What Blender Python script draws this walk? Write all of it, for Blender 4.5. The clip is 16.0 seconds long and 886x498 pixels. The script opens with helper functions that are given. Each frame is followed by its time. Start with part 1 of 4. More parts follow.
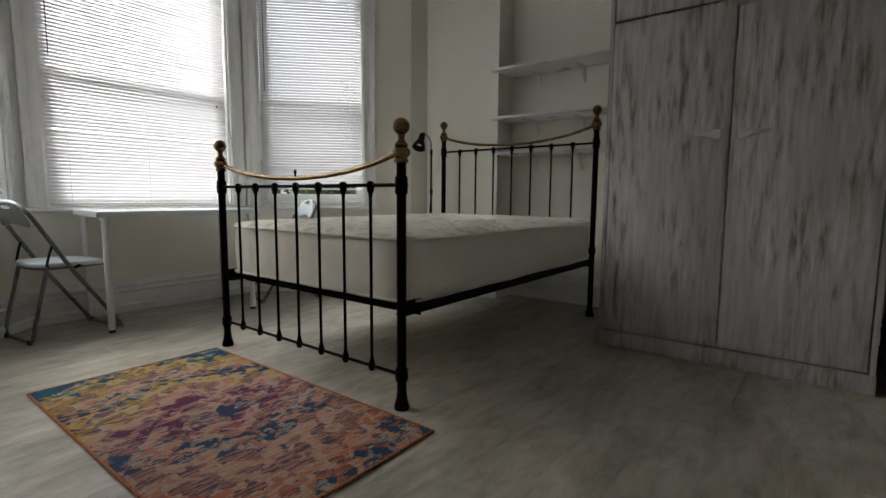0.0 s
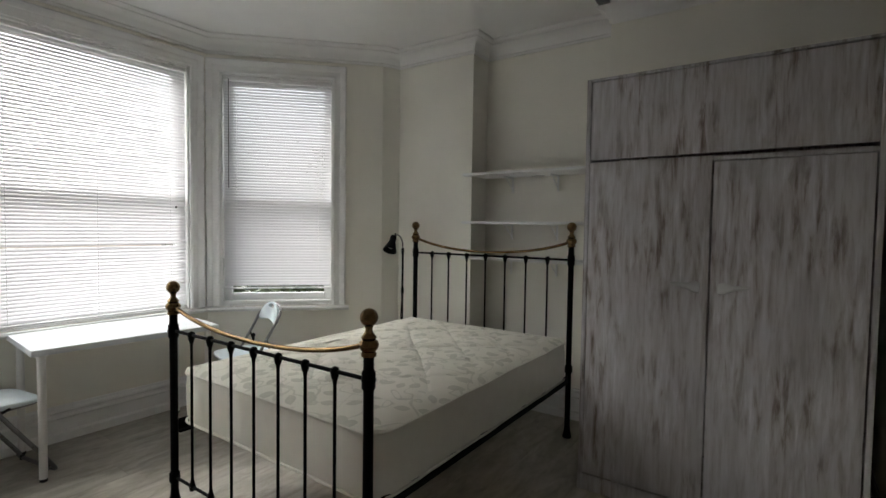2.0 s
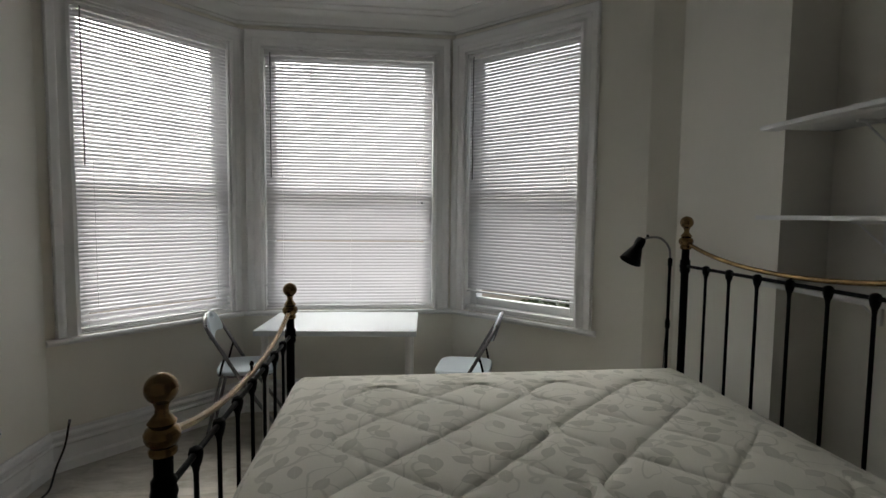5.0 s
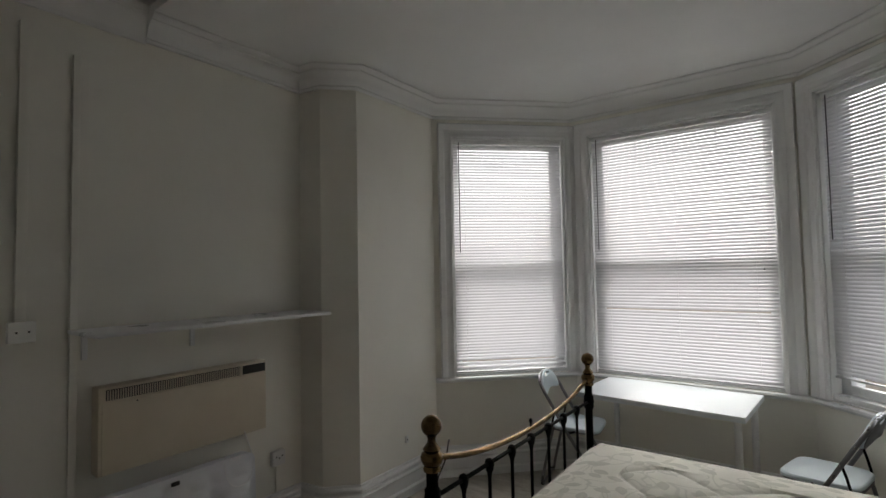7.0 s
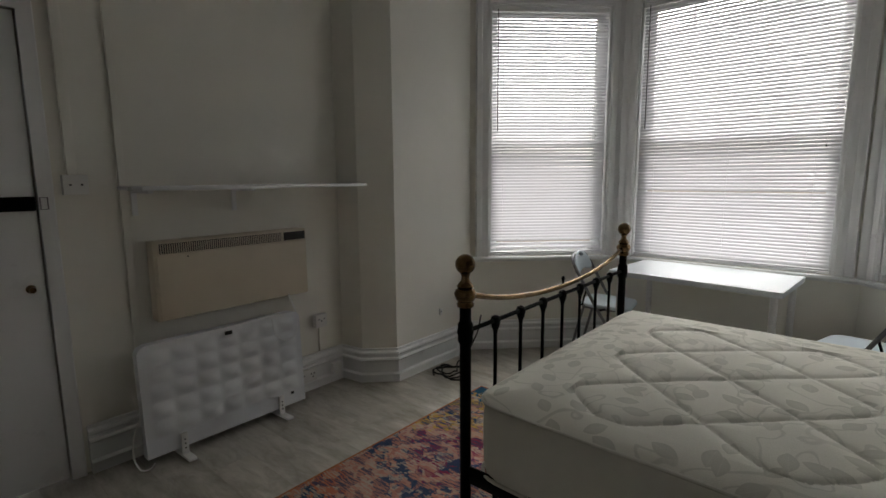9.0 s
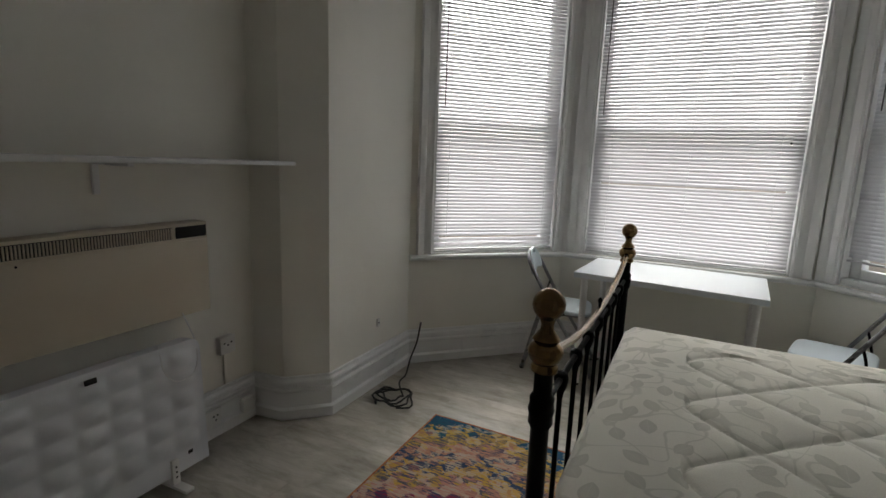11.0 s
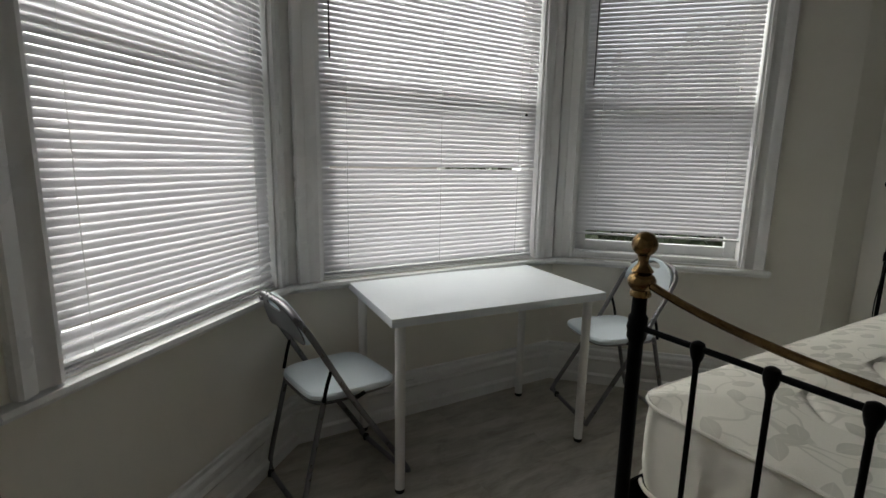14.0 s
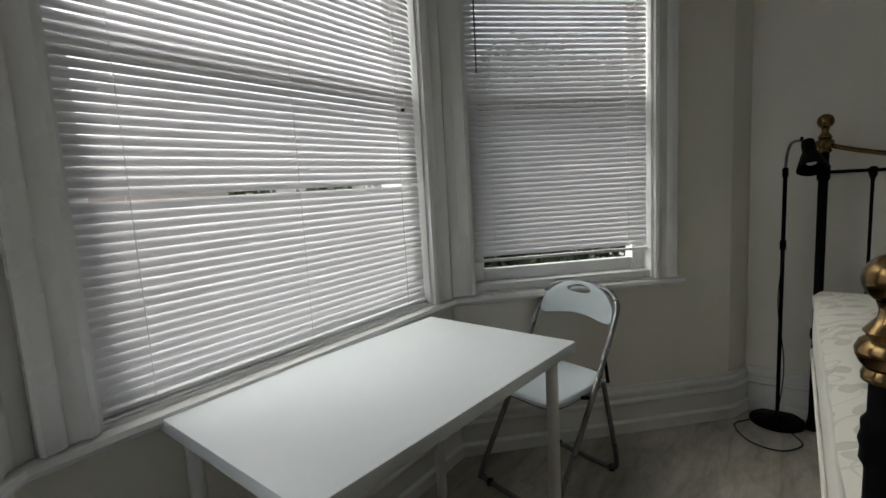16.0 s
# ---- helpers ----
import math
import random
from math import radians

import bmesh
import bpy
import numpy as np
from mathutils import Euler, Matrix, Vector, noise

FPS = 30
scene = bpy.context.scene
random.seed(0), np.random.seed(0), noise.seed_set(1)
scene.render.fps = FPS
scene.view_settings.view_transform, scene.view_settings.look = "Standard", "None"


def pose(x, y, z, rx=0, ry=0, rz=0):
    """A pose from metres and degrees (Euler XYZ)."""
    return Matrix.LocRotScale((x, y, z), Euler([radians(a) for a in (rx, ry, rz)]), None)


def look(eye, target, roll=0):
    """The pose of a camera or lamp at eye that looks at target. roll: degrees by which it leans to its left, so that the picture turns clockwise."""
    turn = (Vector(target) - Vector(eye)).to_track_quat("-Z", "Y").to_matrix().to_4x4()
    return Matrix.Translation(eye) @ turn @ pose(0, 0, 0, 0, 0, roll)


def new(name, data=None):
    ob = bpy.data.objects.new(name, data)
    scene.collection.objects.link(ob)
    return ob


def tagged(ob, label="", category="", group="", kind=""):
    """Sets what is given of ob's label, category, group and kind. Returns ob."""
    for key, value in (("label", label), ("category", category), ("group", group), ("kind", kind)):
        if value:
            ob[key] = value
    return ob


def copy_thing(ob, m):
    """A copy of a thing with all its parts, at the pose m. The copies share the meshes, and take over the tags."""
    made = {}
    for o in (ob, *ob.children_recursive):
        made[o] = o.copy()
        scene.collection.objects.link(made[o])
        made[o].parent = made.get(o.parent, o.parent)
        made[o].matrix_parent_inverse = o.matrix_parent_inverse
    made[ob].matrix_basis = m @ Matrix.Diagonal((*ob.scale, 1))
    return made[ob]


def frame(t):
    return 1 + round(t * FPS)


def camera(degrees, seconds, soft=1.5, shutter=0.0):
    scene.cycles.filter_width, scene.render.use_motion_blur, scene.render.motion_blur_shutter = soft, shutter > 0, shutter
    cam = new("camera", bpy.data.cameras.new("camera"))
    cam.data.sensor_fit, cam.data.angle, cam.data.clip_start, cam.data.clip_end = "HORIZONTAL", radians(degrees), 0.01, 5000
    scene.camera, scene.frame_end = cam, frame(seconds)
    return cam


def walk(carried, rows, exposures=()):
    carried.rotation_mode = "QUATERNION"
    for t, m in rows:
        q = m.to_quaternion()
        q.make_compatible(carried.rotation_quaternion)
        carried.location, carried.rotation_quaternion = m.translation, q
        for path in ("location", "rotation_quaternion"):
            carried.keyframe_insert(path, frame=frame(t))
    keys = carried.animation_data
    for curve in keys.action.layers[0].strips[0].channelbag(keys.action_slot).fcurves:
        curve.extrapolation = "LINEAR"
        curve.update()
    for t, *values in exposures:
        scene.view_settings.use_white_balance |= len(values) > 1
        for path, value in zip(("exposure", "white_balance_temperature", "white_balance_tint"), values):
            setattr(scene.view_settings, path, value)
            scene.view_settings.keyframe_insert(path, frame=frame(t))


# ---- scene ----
cam = camera(84.0, 16.0)
PATH = [
    (0, (0.222, 0.214, 0.845), (-0.997, 1.785, 0.631), 0.4),
    (0.5, (0.209, 0.227, 0.888), (-0.945, 1.858, 0.803), 0.9),
    (1, (0.193, 0.257, 1.014), (-0.954, 1.894, 0.963), 0.7),
    (1.5, (0.157, 0.284, 1.259), (-0.934, 1.957, 1.169), 0.6),
    (2, (0.108, 0.355, 1.415), (-1.026, 2.001, 1.332), 0.8),
    (2.5, (0.073, 0.445, 1.465), (-1.275, 1.921, 1.409), 0.5),
    (3, (0.002, 0.61, 1.433), (-1.539, 1.884, 1.381), 0.3),
    (3.2, (-0.027, 0.706, 1.438), (-1.624, 1.909, 1.382), 0.2),
    (5.3, (-0.03, 2.214, 1.464), (-2.021, 2.061, 1.338), 0.5),
    (5.5, (-0.025, 2.285, 1.469), (-1.973, 1.845, 1.356), 0.4),
    (6, (0.079, 2.39, 1.482), (-1.707, 1.495, 1.394), 0.0),
    (6.5, (0.13, 2.465, 1.524), (-1.537, 1.36, 1.514), -0.5),
    (7, (0.141, 2.552, 1.574), (-1.464, 1.363, 1.666), -1.1),
    (7.5, (0.162, 2.588, 1.586), (-1.43, 1.383, 1.703), -1.3),
    (8, (0.157, 2.587, 1.547), (-1.41, 1.345, 1.576), -1.4),
    (8.5, (0.144, 2.552, 1.443), (-1.385, 1.268, 1.312), -1.0),
    (9, (0.132, 2.538, 1.372), (-1.369, 1.248, 1.085), -0.4),
    (9.2, (0.126, 2.535, 1.347), (-1.367, 1.246, 1.02), -0.3),
    (11.3, (-0.230, 1.615, 1.371), (-2.071, 0.912, 1.026), 2.3),
    (11.5, (-0.292, 1.465, 1.372), (-2.181, 0.906, 1.028), 2.2),
    (12, (-0.456, 1.122, 1.358), (-2.414, 0.959, 0.982), 1.5),
    (12.5, (-0.69, 0.859, 1.303), (-2.636, 1.073, 0.894), 1.0),
    (13, (-0.976, 0.638, 1.306), (-2.858, 1.16, 0.878), 1.5),
    (13.5, (-1.269, 0.501, 1.302), (-3.049, 1.312, 0.886), 1.6),
    (14, (-1.581, 0.547, 1.304), (-3.282, 1.537, 0.947), 1.1),
    (14.5, (-1.843, 0.599, 1.296), (-3.444, 1.759, 0.996), 0.6),
    (15, (-2.094, 0.643, 1.284), (-3.543, 1.994, 1.009), -0.8),
    (15.5, (-2.321, 0.748, 1.272), (-3.628, 2.237, 1.004), -2.3),
    (16, (-2.491, 0.783, 1.253), (-3.647, 2.395, 0.995), -3.2),
]
EXPOSURES = [(0.0, 1.78, 6500, 7), (1.5, 1.98, 6500, 7), (3.0, 1.74, 6500, 7), (5.5, 1.16, 6500, 7), (7.0, 1.34, 6500, 8), (9.0, 1.36, 6500, 8), (12.5, 1.22, 6500, 7), (14.0, 0.98, 6500, 6), (16.0, 0.82, 6500, 5)]
walk(cam, [(t, look(eye, target, roll)) for t, eye, target, roll in PATH], EXPOSURES)

# ---- light ----
world = bpy.data.worlds.new("overcast_sky")
world.use_nodes = True
scene.world = world
wn = world.node_tree.nodes
sky = wn.new("ShaderNodeTexSky")
sky.sky_type = "NISHITA"
sky.sun_disc = False
sky.sun_elevation = radians(42)
sky.sun_rotation = radians(250)
sky.air_density = 1.0
sky.dust_density = 3.0
wn["Background"].inputs["Strength"].default_value = 0.15
grey = wn.new("ShaderNodeHueSaturation")
grey.inputs["Saturation"].default_value = 0.25
world.node_tree.links.new(sky.outputs["Color"], grey.inputs["Color"])
world.node_tree.links.new(grey.outputs["Color"], wn["Background"].inputs["Color"])
sun = new("sun", bpy.data.lights.new("sun", "SUN"))
sun.data.energy, sun.data.angle, sun.data.color = 1.5, radians(60), (1.0, 0.97, 0.92)
sun.matrix_world = look((-30, -9, 32), (0, 1.8, 1))


# ---- materials ----
def mat(name, color, rough=0.6, metal=0.0, spec=0.4):
    m = bpy.data.materials.new(name)
    m.use_nodes = True
    b = m.node_tree.nodes["Principled BSDF"]
    b.inputs["Base Color"].default_value = (*color, 1)
    b.inputs["Roughness"].default_value = rough
    b.inputs["Metallic"].default_value = metal
    b.inputs["Specular IOR Level"].default_value = spec
    return m


def node(m, kind, **values):
    n = m.node_tree.nodes.new(kind)
    for key, v in values.items():
        n.inputs[key.replace("_", " ")].default_value = v
    return n


def link(m, a, b):
    m.node_tree.links.new(a, b)


def coords(m, scale=(1, 1, 1), kind="Object", turn=(0, 0, 0)):
    tc = node(m, "ShaderNodeTexCoord")
    mp = node(m, "ShaderNodeMapping")
    mp.inputs["Scale"].default_value = scale
    mp.inputs["Rotation"].default_value = turn
    link(m, tc.outputs[kind], mp.inputs["Vector"])
    return mp.outputs["Vector"]


def ramp(m, fac, stops):
    r = node(m, "ShaderNodeValToRGB")
    els = r.color_ramp.elements
    while len(els) < len(stops):
        els.new(0.5)
    for e, (p, c) in zip(els, stops):
        e.position, e.color = p, (*c, 1)
    link(m, fac, r.inputs["Fac"])
    return r.outputs["Color"]


def noise_of(m, vec, scale, detail=4, rough=0.55, dist=0.0):
    n = node(m, "ShaderNodeTexNoise", Scale=scale, Detail=detail, Roughness=rough, Distortion=dist)
    link(m, vec, n.inputs["Vector"])
    return n.outputs["Fac"]


def mix(m, fac, a, b, mode="MIX"):
    n = node(m, "ShaderNodeMix")
    n.data_type, n.blend_type = "RGBA", mode
    for i, v in ((0, fac), (6, a), (7, b)):
        if isinstance(v, bpy.types.NodeSocket):
            link(m, v, n.inputs[i])
        else:
            n.inputs[i].default_value = v if i == 0 else (*v, 1)
    return n.outputs[2]


def math_of(m, op, a, b=0.0):
    n = node(m, "ShaderNodeMath")
    n.operation = op
    for i, v in ((0, a), (1, b)):
        if isinstance(v, bpy.types.NodeSocket):
            link(m, v, n.inputs[i])
        else:
            n.inputs[i].default_value = v
    return n.outputs[0]


def bsdf(m):
    return m.node_tree.nodes["Principled BSDF"]


def bump(m, height, strength, distance=0.01):
    n = node(m, "ShaderNodeBump", Strength=strength, Distance=distance)
    link(m, height, n.inputs["Height"])
    link(m, n.outputs["Normal"], bsdf(m).inputs["Normal"])


def paint(name, color, rough=0.6, spread=0.05, bump_size=60, bump_force=0.12):
    """Brushed or rolled paint: faint blotches, roller grain."""
    m = mat(name, color, rough)
    v = coords(m, kind="Object")
    big = noise_of(m, v, 1.3, 5)
    dark = tuple(c * (1 - spread * 2.2) for c in color)
    lite = tuple(min(1, c * (1 + spread * 0.4)) for c in color)
    link(m, ramp(m, big, [(0.3, dark), (0.62, lite)]), bsdf(m).inputs["Base Color"])
    fine = noise_of(m, v, bump_size, 3)
    bump(m, fine, bump_force, 0.004)
    link(m, ramp(m, noise_of(m, v, 5), [(0.3, (rough - 0.08,) * 3), (0.7, (rough + 0.08,) * 3)]), bsdf(m).inputs["Roughness"])
    return m


WALL = paint("wall_paint", (0.885, 0.863, 0.785), 0.62, 0.025)
CEIL = paint("ceiling_paint", (0.885, 0.88, 0.86), 0.8, 0.025, 40, 0.2)
GLOSS = paint("gloss_white", (0.86, 0.86, 0.85), 0.32, 0.03, 25, 0.10)
BLACK = paint("black_enamel", (0.004, 0.004, 0.0045), 0.5, 0.1, 90, 0.12)
bsdf(BLACK).inputs["Specular IOR Level"].default_value = 0.06
PLASTIC = paint("white_plastic", (0.80, 0.79, 0.76), 0.4, 0.02, 200, 0.03)
UPVC = paint("upvc_white", (0.84, 0.85, 0.85), 0.3, 0.02, 150, 0.03)
RUBBER = mat("black_rubber", (0.02, 0.02, 0.02), 0.7)
TABLE = paint("table_laminate", (0.77, 0.81, 0.84), 0.36, 0.015, 160, 0.03)
LEGW = paint("table_leg_paint", (0.80, 0.79, 0.77), 0.35, 0.02, 120, 0.04)

BRASS = mat("aged_brass", (0.45, 0.27, 0.09), 0.28, 1.0)
v = coords(BRASS)
link(BRASS, ramp(BRASS, noise_of(BRASS, v, 14, 6, 0.6), [(0.30, (0.10, 0.063, 0.029)), (0.5, (0.20, 0.127, 0.056)), (0.72, (0.31, 0.205, 0.09))]), bsdf(BRASS).inputs["Base Color"])
link(BRASS, ramp(BRASS, noise_of(BRASS, v, 40, 5), [(0.3, (0.10,) * 3), (0.7, (0.24,) * 3)]), bsdf(BRASS).inputs["Roughness"])

STEEL = mat("grey_steel_tube", (0.24, 0.235, 0.245), 0.34, 1.0)
link(STEEL, ramp(STEEL, noise_of(STEEL, coords(STEEL), 30, 4), [(0.3, (0.22,) * 3), (0.7, (0.42,) * 3)]), bsdf(STEEL).inputs["Roughness"])

# dark grey standing in for the shade on the backrest's rear
BACKSHADE = paint("grey_back_shade", (0.13, 0.13, 0.135), 0.45, 0.05, 120, 0.06)
VINYL = paint("white_vinyl_pad", (0.72, 0.80, 0.845), 0.42, 0.02, 220, 0.12)

FLOOR = mat("grey_oak_plank", (0.4, 0.38, 0.35), 0.42)
geo = node(FLOOR, "ShaderNodeTexCoord")
info = node(FLOOR, "ShaderNodeObjectInfo")
shift = node(FLOOR, "ShaderNodeVectorMath")
shift.operation = "SCALE"
shift.inputs[0].default_value = (7, 31, 0)
link(FLOOR, info.outputs["Random"], shift.inputs["Scale"])
add = node(FLOOR, "ShaderNodeVectorMath")
link(FLOOR, geo.outputs["Object"], add.inputs[0])
link(FLOOR, shift.outputs[0], add.inputs[1])
stretch = node(FLOOR, "ShaderNodeMapping")
stretch.inputs["Scale"].default_value = (6, 1.4, 1)
link(FLOOR, add.outputs[0], stretch.inputs["Vector"])
grain = noise_of(FLOOR, stretch.outputs[0], 1.6, 8, 0.62, 0.9)
fine = node(FLOOR, "ShaderNodeMapping")
fine.inputs["Scale"].default_value = (60, 3, 1)
link(FLOOR, add.outputs[0], fine.inputs["Vector"])
fibre = noise_of(FLOOR, fine.outputs[0], 2.0, 5, 0.6)
tone = ramp(FLOOR, grain, [(0.22, (0.31, 0.28, 0.235)), (0.42, (0.46, 0.435, 0.385)), (0.6, (0.54, 0.515, 0.475)), (0.8, (0.63, 0.61, 0.57))])
tone = mix(FLOOR, 0.16, tone, ramp(FLOOR, fibre, [(0.3, (0.45, 0.44, 0.42)), (0.7, (1, 1, 1))]), "MULTIPLY")
mottle = node(FLOOR, "ShaderNodeMapping")
mottle.inputs["Scale"].default_value = (14, 5, 1)
link(FLOOR, add.outputs[0], mottle.inputs["Vector"])
tone = mix(FLOOR, 0.55, tone, ramp(FLOOR, noise_of(FLOOR, mottle.outputs[0], 1.0, 6, 0.7, 0.6), [(0.32, (0.52, 0.49, 0.45)), (0.55, (1, 1, 1))]), "MULTIPLY")
tint = ramp(FLOOR, info.outputs["Random"], [(0.0, (0.86, 0.85, 0.83)), (0.5, (1.0, 0.99, 0.97)), (1.0, (1.12, 1.08, 1.02))])
tone = mix(FLOOR, 0.4, tone, tint, "MULTIPLY")
place = node(FLOOR, "ShaderNodeNewGeometry")
cloud = node(FLOOR, "ShaderNodeMapping")
cloud.inputs["Scale"].default_value = (3.2, 1.5, 1)
link(FLOOR, place.outputs["Position"], cloud.inputs["Vector"])
tone = mix(FLOOR, 0.85, tone, ramp(FLOOR, noise_of(FLOOR, cloud.outputs[0], 1.6, 5, 0.6, 0.8), [(0.32, (0.72, 0.70, 0.66)), (0.50, (0.96, 0.95, 0.93)), (0.66, (1.12, 1.12, 1.10))]), "MULTIPLY")
knot = noise_of(FLOOR, add.outputs[0], 3.2, 3, 0.5, 1.5)
tone = mix(FLOOR, ramp(FLOOR, knot, [(0.68, (0, 0, 0)), (0.8, (0.6, 0.6, 0.6))]), tone, (0.2, 0.165, 0.13))
link(FLOOR, tone, bsdf(FLOOR).inputs["Base Color"])
link(FLOOR, ramp(FLOOR, grain, [(0.3, (0.34,) * 3), (0.7, (0.5,) * 3)]), bsdf(FLOOR).inputs["Roughness"])
bump(FLOOR, fibre, 0.15, 0.002)
SUBFLOOR = mat("dark_underlay", (0.06, 0.055, 0.05), 0.9)

WASH = mat("whitewashed_wood", (0.4, 0.38, 0.38), 0.55)
streak = noise_of(WASH, coords(WASH, (29, 29, 3.8)), 1.0, 6, 0.62, 0.35)
brush = noise_of(WASH, coords(WASH, (48, 48, 4.5)), 1.0, 5, 0.62, 0.2)
fineg = noise_of(WASH, coords(WASH, (130, 130, 6)), 1.0, 4, 0.6)
blot = noise_of(WASH, coords(WASH, (3.4, 3.4, 1.9)), 1.0, 4, 0.55)
wide = noise_of(WASH, coords(WASH, (8, 8, 1.4)), 1.0, 4, 0.6)
c1 = ramp(WASH, streak, [(0.32, (0.17, 0.13, 0.11)), (0.41, (0.36, 0.315, 0.30)), (0.48, (0.54, 0.515, 0.52)), (0.60, (0.66, 0.65, 0.675)), (0.72, (0.82, 0.81, 0.835))])
c1 = mix(WASH, ramp(WASH, blot, [(0.42, (0.0, 0.0, 0.0)), (0.58, (0.85, 0.85, 0.85))]), c1, ramp(WASH, wide, [(0.3, (0.48, 0.46, 0.47)), (0.7, (0.66, 0.65, 0.675))]))
c1 = mix(WASH, 0.4, c1, ramp(WASH, brush, [(0.34, (0.55, 0.49, 0.46)), (0.50, (1, 1, 1)), (0.72, (1.15, 1.15, 1.16))]), "MULTIPLY")
c1 = mix(WASH, 0.25, c1, ramp(WASH, fineg, [(0.3, (0.6, 0.57, 0.55)), (0.65, (1, 1, 1))]), "MULTIPLY")
link(WASH, c1, bsdf(WASH).inputs["Base Color"])
bump(WASH, fineg, 0.25, 0.003)

GLASS = mat("window_glass", (1, 1, 1), 0.02)
bsdf(GLASS).inputs["Transmission Weight"].default_value = 1.0
bsdf(GLASS).inputs["IOR"].default_value = 1.02

SLAT = bpy.data.materials.new("blind_slat")
SLAT.use_nodes = True
bsdf(SLAT).inputs["Base Color"].default_value = (0.79, 0.785, 0.80, 1)
bsdf(SLAT).inputs["Roughness"].default_value = 0.45
tr = node(SLAT, "ShaderNodeBsdfTranslucent")
tr.inputs["Color"].default_value = (0.66, 0.64, 0.68, 1)
ms = node(SLAT, "ShaderNodeMixShader")
ms.inputs[0].default_value = 0.10
link(SLAT, bsdf(SLAT).outputs[0], ms.inputs[1])
link(SLAT, tr.outputs[0], ms.inputs[2])
link(SLAT, ms.outputs[0], SLAT.node_tree.nodes["Material Output"].inputs[0])
CORD = mat("blind_cord", (0.86, 0.86, 0.86), 0.7)
WAND = mat("clear_grey_wand", (0.10, 0.10, 0.10), 0.3)

MATT = mat("mattress_damask", (0.62, 0.60, 0.54), 0.85, 0, 0.15)
v = coords(MATT)
w1 = noise_of(MATT, coords(MATT, (300, 300, 300)), 1.0, 2)
link(MATT, mix(MATT, noise_of(MATT, v, 14, 5), (0.76, 0.74, 0.67), (0.68, 0.66, 0.595)), bsdf(MATT).inputs["Base Color"])
bump(MATT, w1, 0.25, 0.002)
MATTOP = mat("mattress_leaf_print", (0.7, 0.68, 0.62), 0.85, 0, 0.15)


# ---- mesh helpers ----
def mesh_ob(name, bm, material, parent=None, smooth=False):
    bmesh.ops.recalc_face_normals(bm, faces=bm.faces)
    me = bpy.data.meshes.new(name)
    bm.to_mesh(me)
    bm.free()
    me.materials.append(material)
    if smooth:
        me.shade_smooth()
        me.set_sharp_from_angle(angle=radians(38))
    ob = new(name, me)
    if parent:
        ob.parent = parent
    return ob


def part(name, bm, material, parent, label="", smooth=True):
    ob = mesh_ob(name, bm, material, parent, smooth)
    return tagged(ob, label) if label else ob


def thing(name, label, category, m=None, group="", kind=""):
    ob = new(name)
    if m is not None:
        ob.matrix_basis = m
    ob.empty_display_size = 0.1
    return tagged(ob, label, category, group, kind)


def box(bm, lo, hi, bev=0.0, m=None, seg=2):
    r = bmesh.ops.create_cube(bm, size=1)
    c = [(a + b) / 2 for a, b in zip(lo, hi)]
    s = [abs(b - a) for a, b in zip(lo, hi)]
    bmesh.ops.transform(bm, matrix=Matrix.Translation(c) @ Matrix.Diagonal((*s, 1)), verts=r["verts"])
    vs = r["verts"]
    if bev:
        es = list({e for x in vs for e in x.link_edges})
        out = bmesh.ops.bevel(bm, geom=es, offset=bev, segments=seg, affect="EDGES", profile=0.5)
        vs = list({x for f in out["faces"] for x in f.verts} | {x for x in vs if x.is_valid})
    if m is not None:
        bmesh.ops.transform(bm, matrix=m, verts=[x for x in vs if x.is_valid])
    return bm


def boxed(lo, hi, bev=0.0, m=None):
    return box(bmesh.new(), lo, hi, bev, m)


def lathe(bm, profile, at=(0, 0, 0), n=20, m=None):
    """Turned shape about z from (radius, height) points."""
    rings = []
    for r, z in profile:
        ring = []
        for i in range(n):
            a = 2 * math.pi * i / n
            p = Vector((at[0] + r * math.cos(a), at[1] + r * math.sin(a), at[2] + z))
            ring.append(bm.verts.new(m @ p if m is not None else p))
        rings.append(ring)
    for a, b in zip(rings, rings[1:]):
        for i in range(n):
            bm.faces.new((a[i], a[(i + 1) % n], b[(i + 1) % n], b[i]))
    bm.faces.new(rings[0][::-1])
    bm.faces.new(rings[-1])
    return bm


def tube(bm, pts, r, n=10, closed=False, flat=1.0):
    """A round bar along points."""
    pts = [Vector(p) for p in pts]
    k = len(pts)
    rings = []
    prev = None
    for i, p in enumerate(pts):
        if closed:
            d = (pts[(i + 1) % k] - pts[i - 1]).normalized()
        else:
            d = (pts[min(i + 1, k - 1)] - pts[max(i - 1, 0)]).normalized()
        if prev is None:
            ref = Vector((0, 0, 1)) if abs(d.z) < 0.9 else Vector((1, 0, 0))
            u = d.cross(ref).normalized()
        else:
            u = (prev - d * prev.dot(d)).normalized()
        prev = u
        w = d.cross(u)
        rings.append([bm.verts.new(p + (u * math.cos(2 * math.pi * j / n) + w * math.sin(2 * math.pi * j / n) * flat) * r) for j in range(n)])
    pairs = list(zip(rings, rings[1:])) + ([(rings[-1], rings[0])] if closed else [])
    for a, b in pairs:
        for j in range(n):
            bm.faces.new((a[j], a[(j + 1) % n], b[(j + 1) % n], b[j]))
    if not closed:
        bm.faces.new(rings[0][::-1])
        bm.faces.new(rings[-1])
    return bm


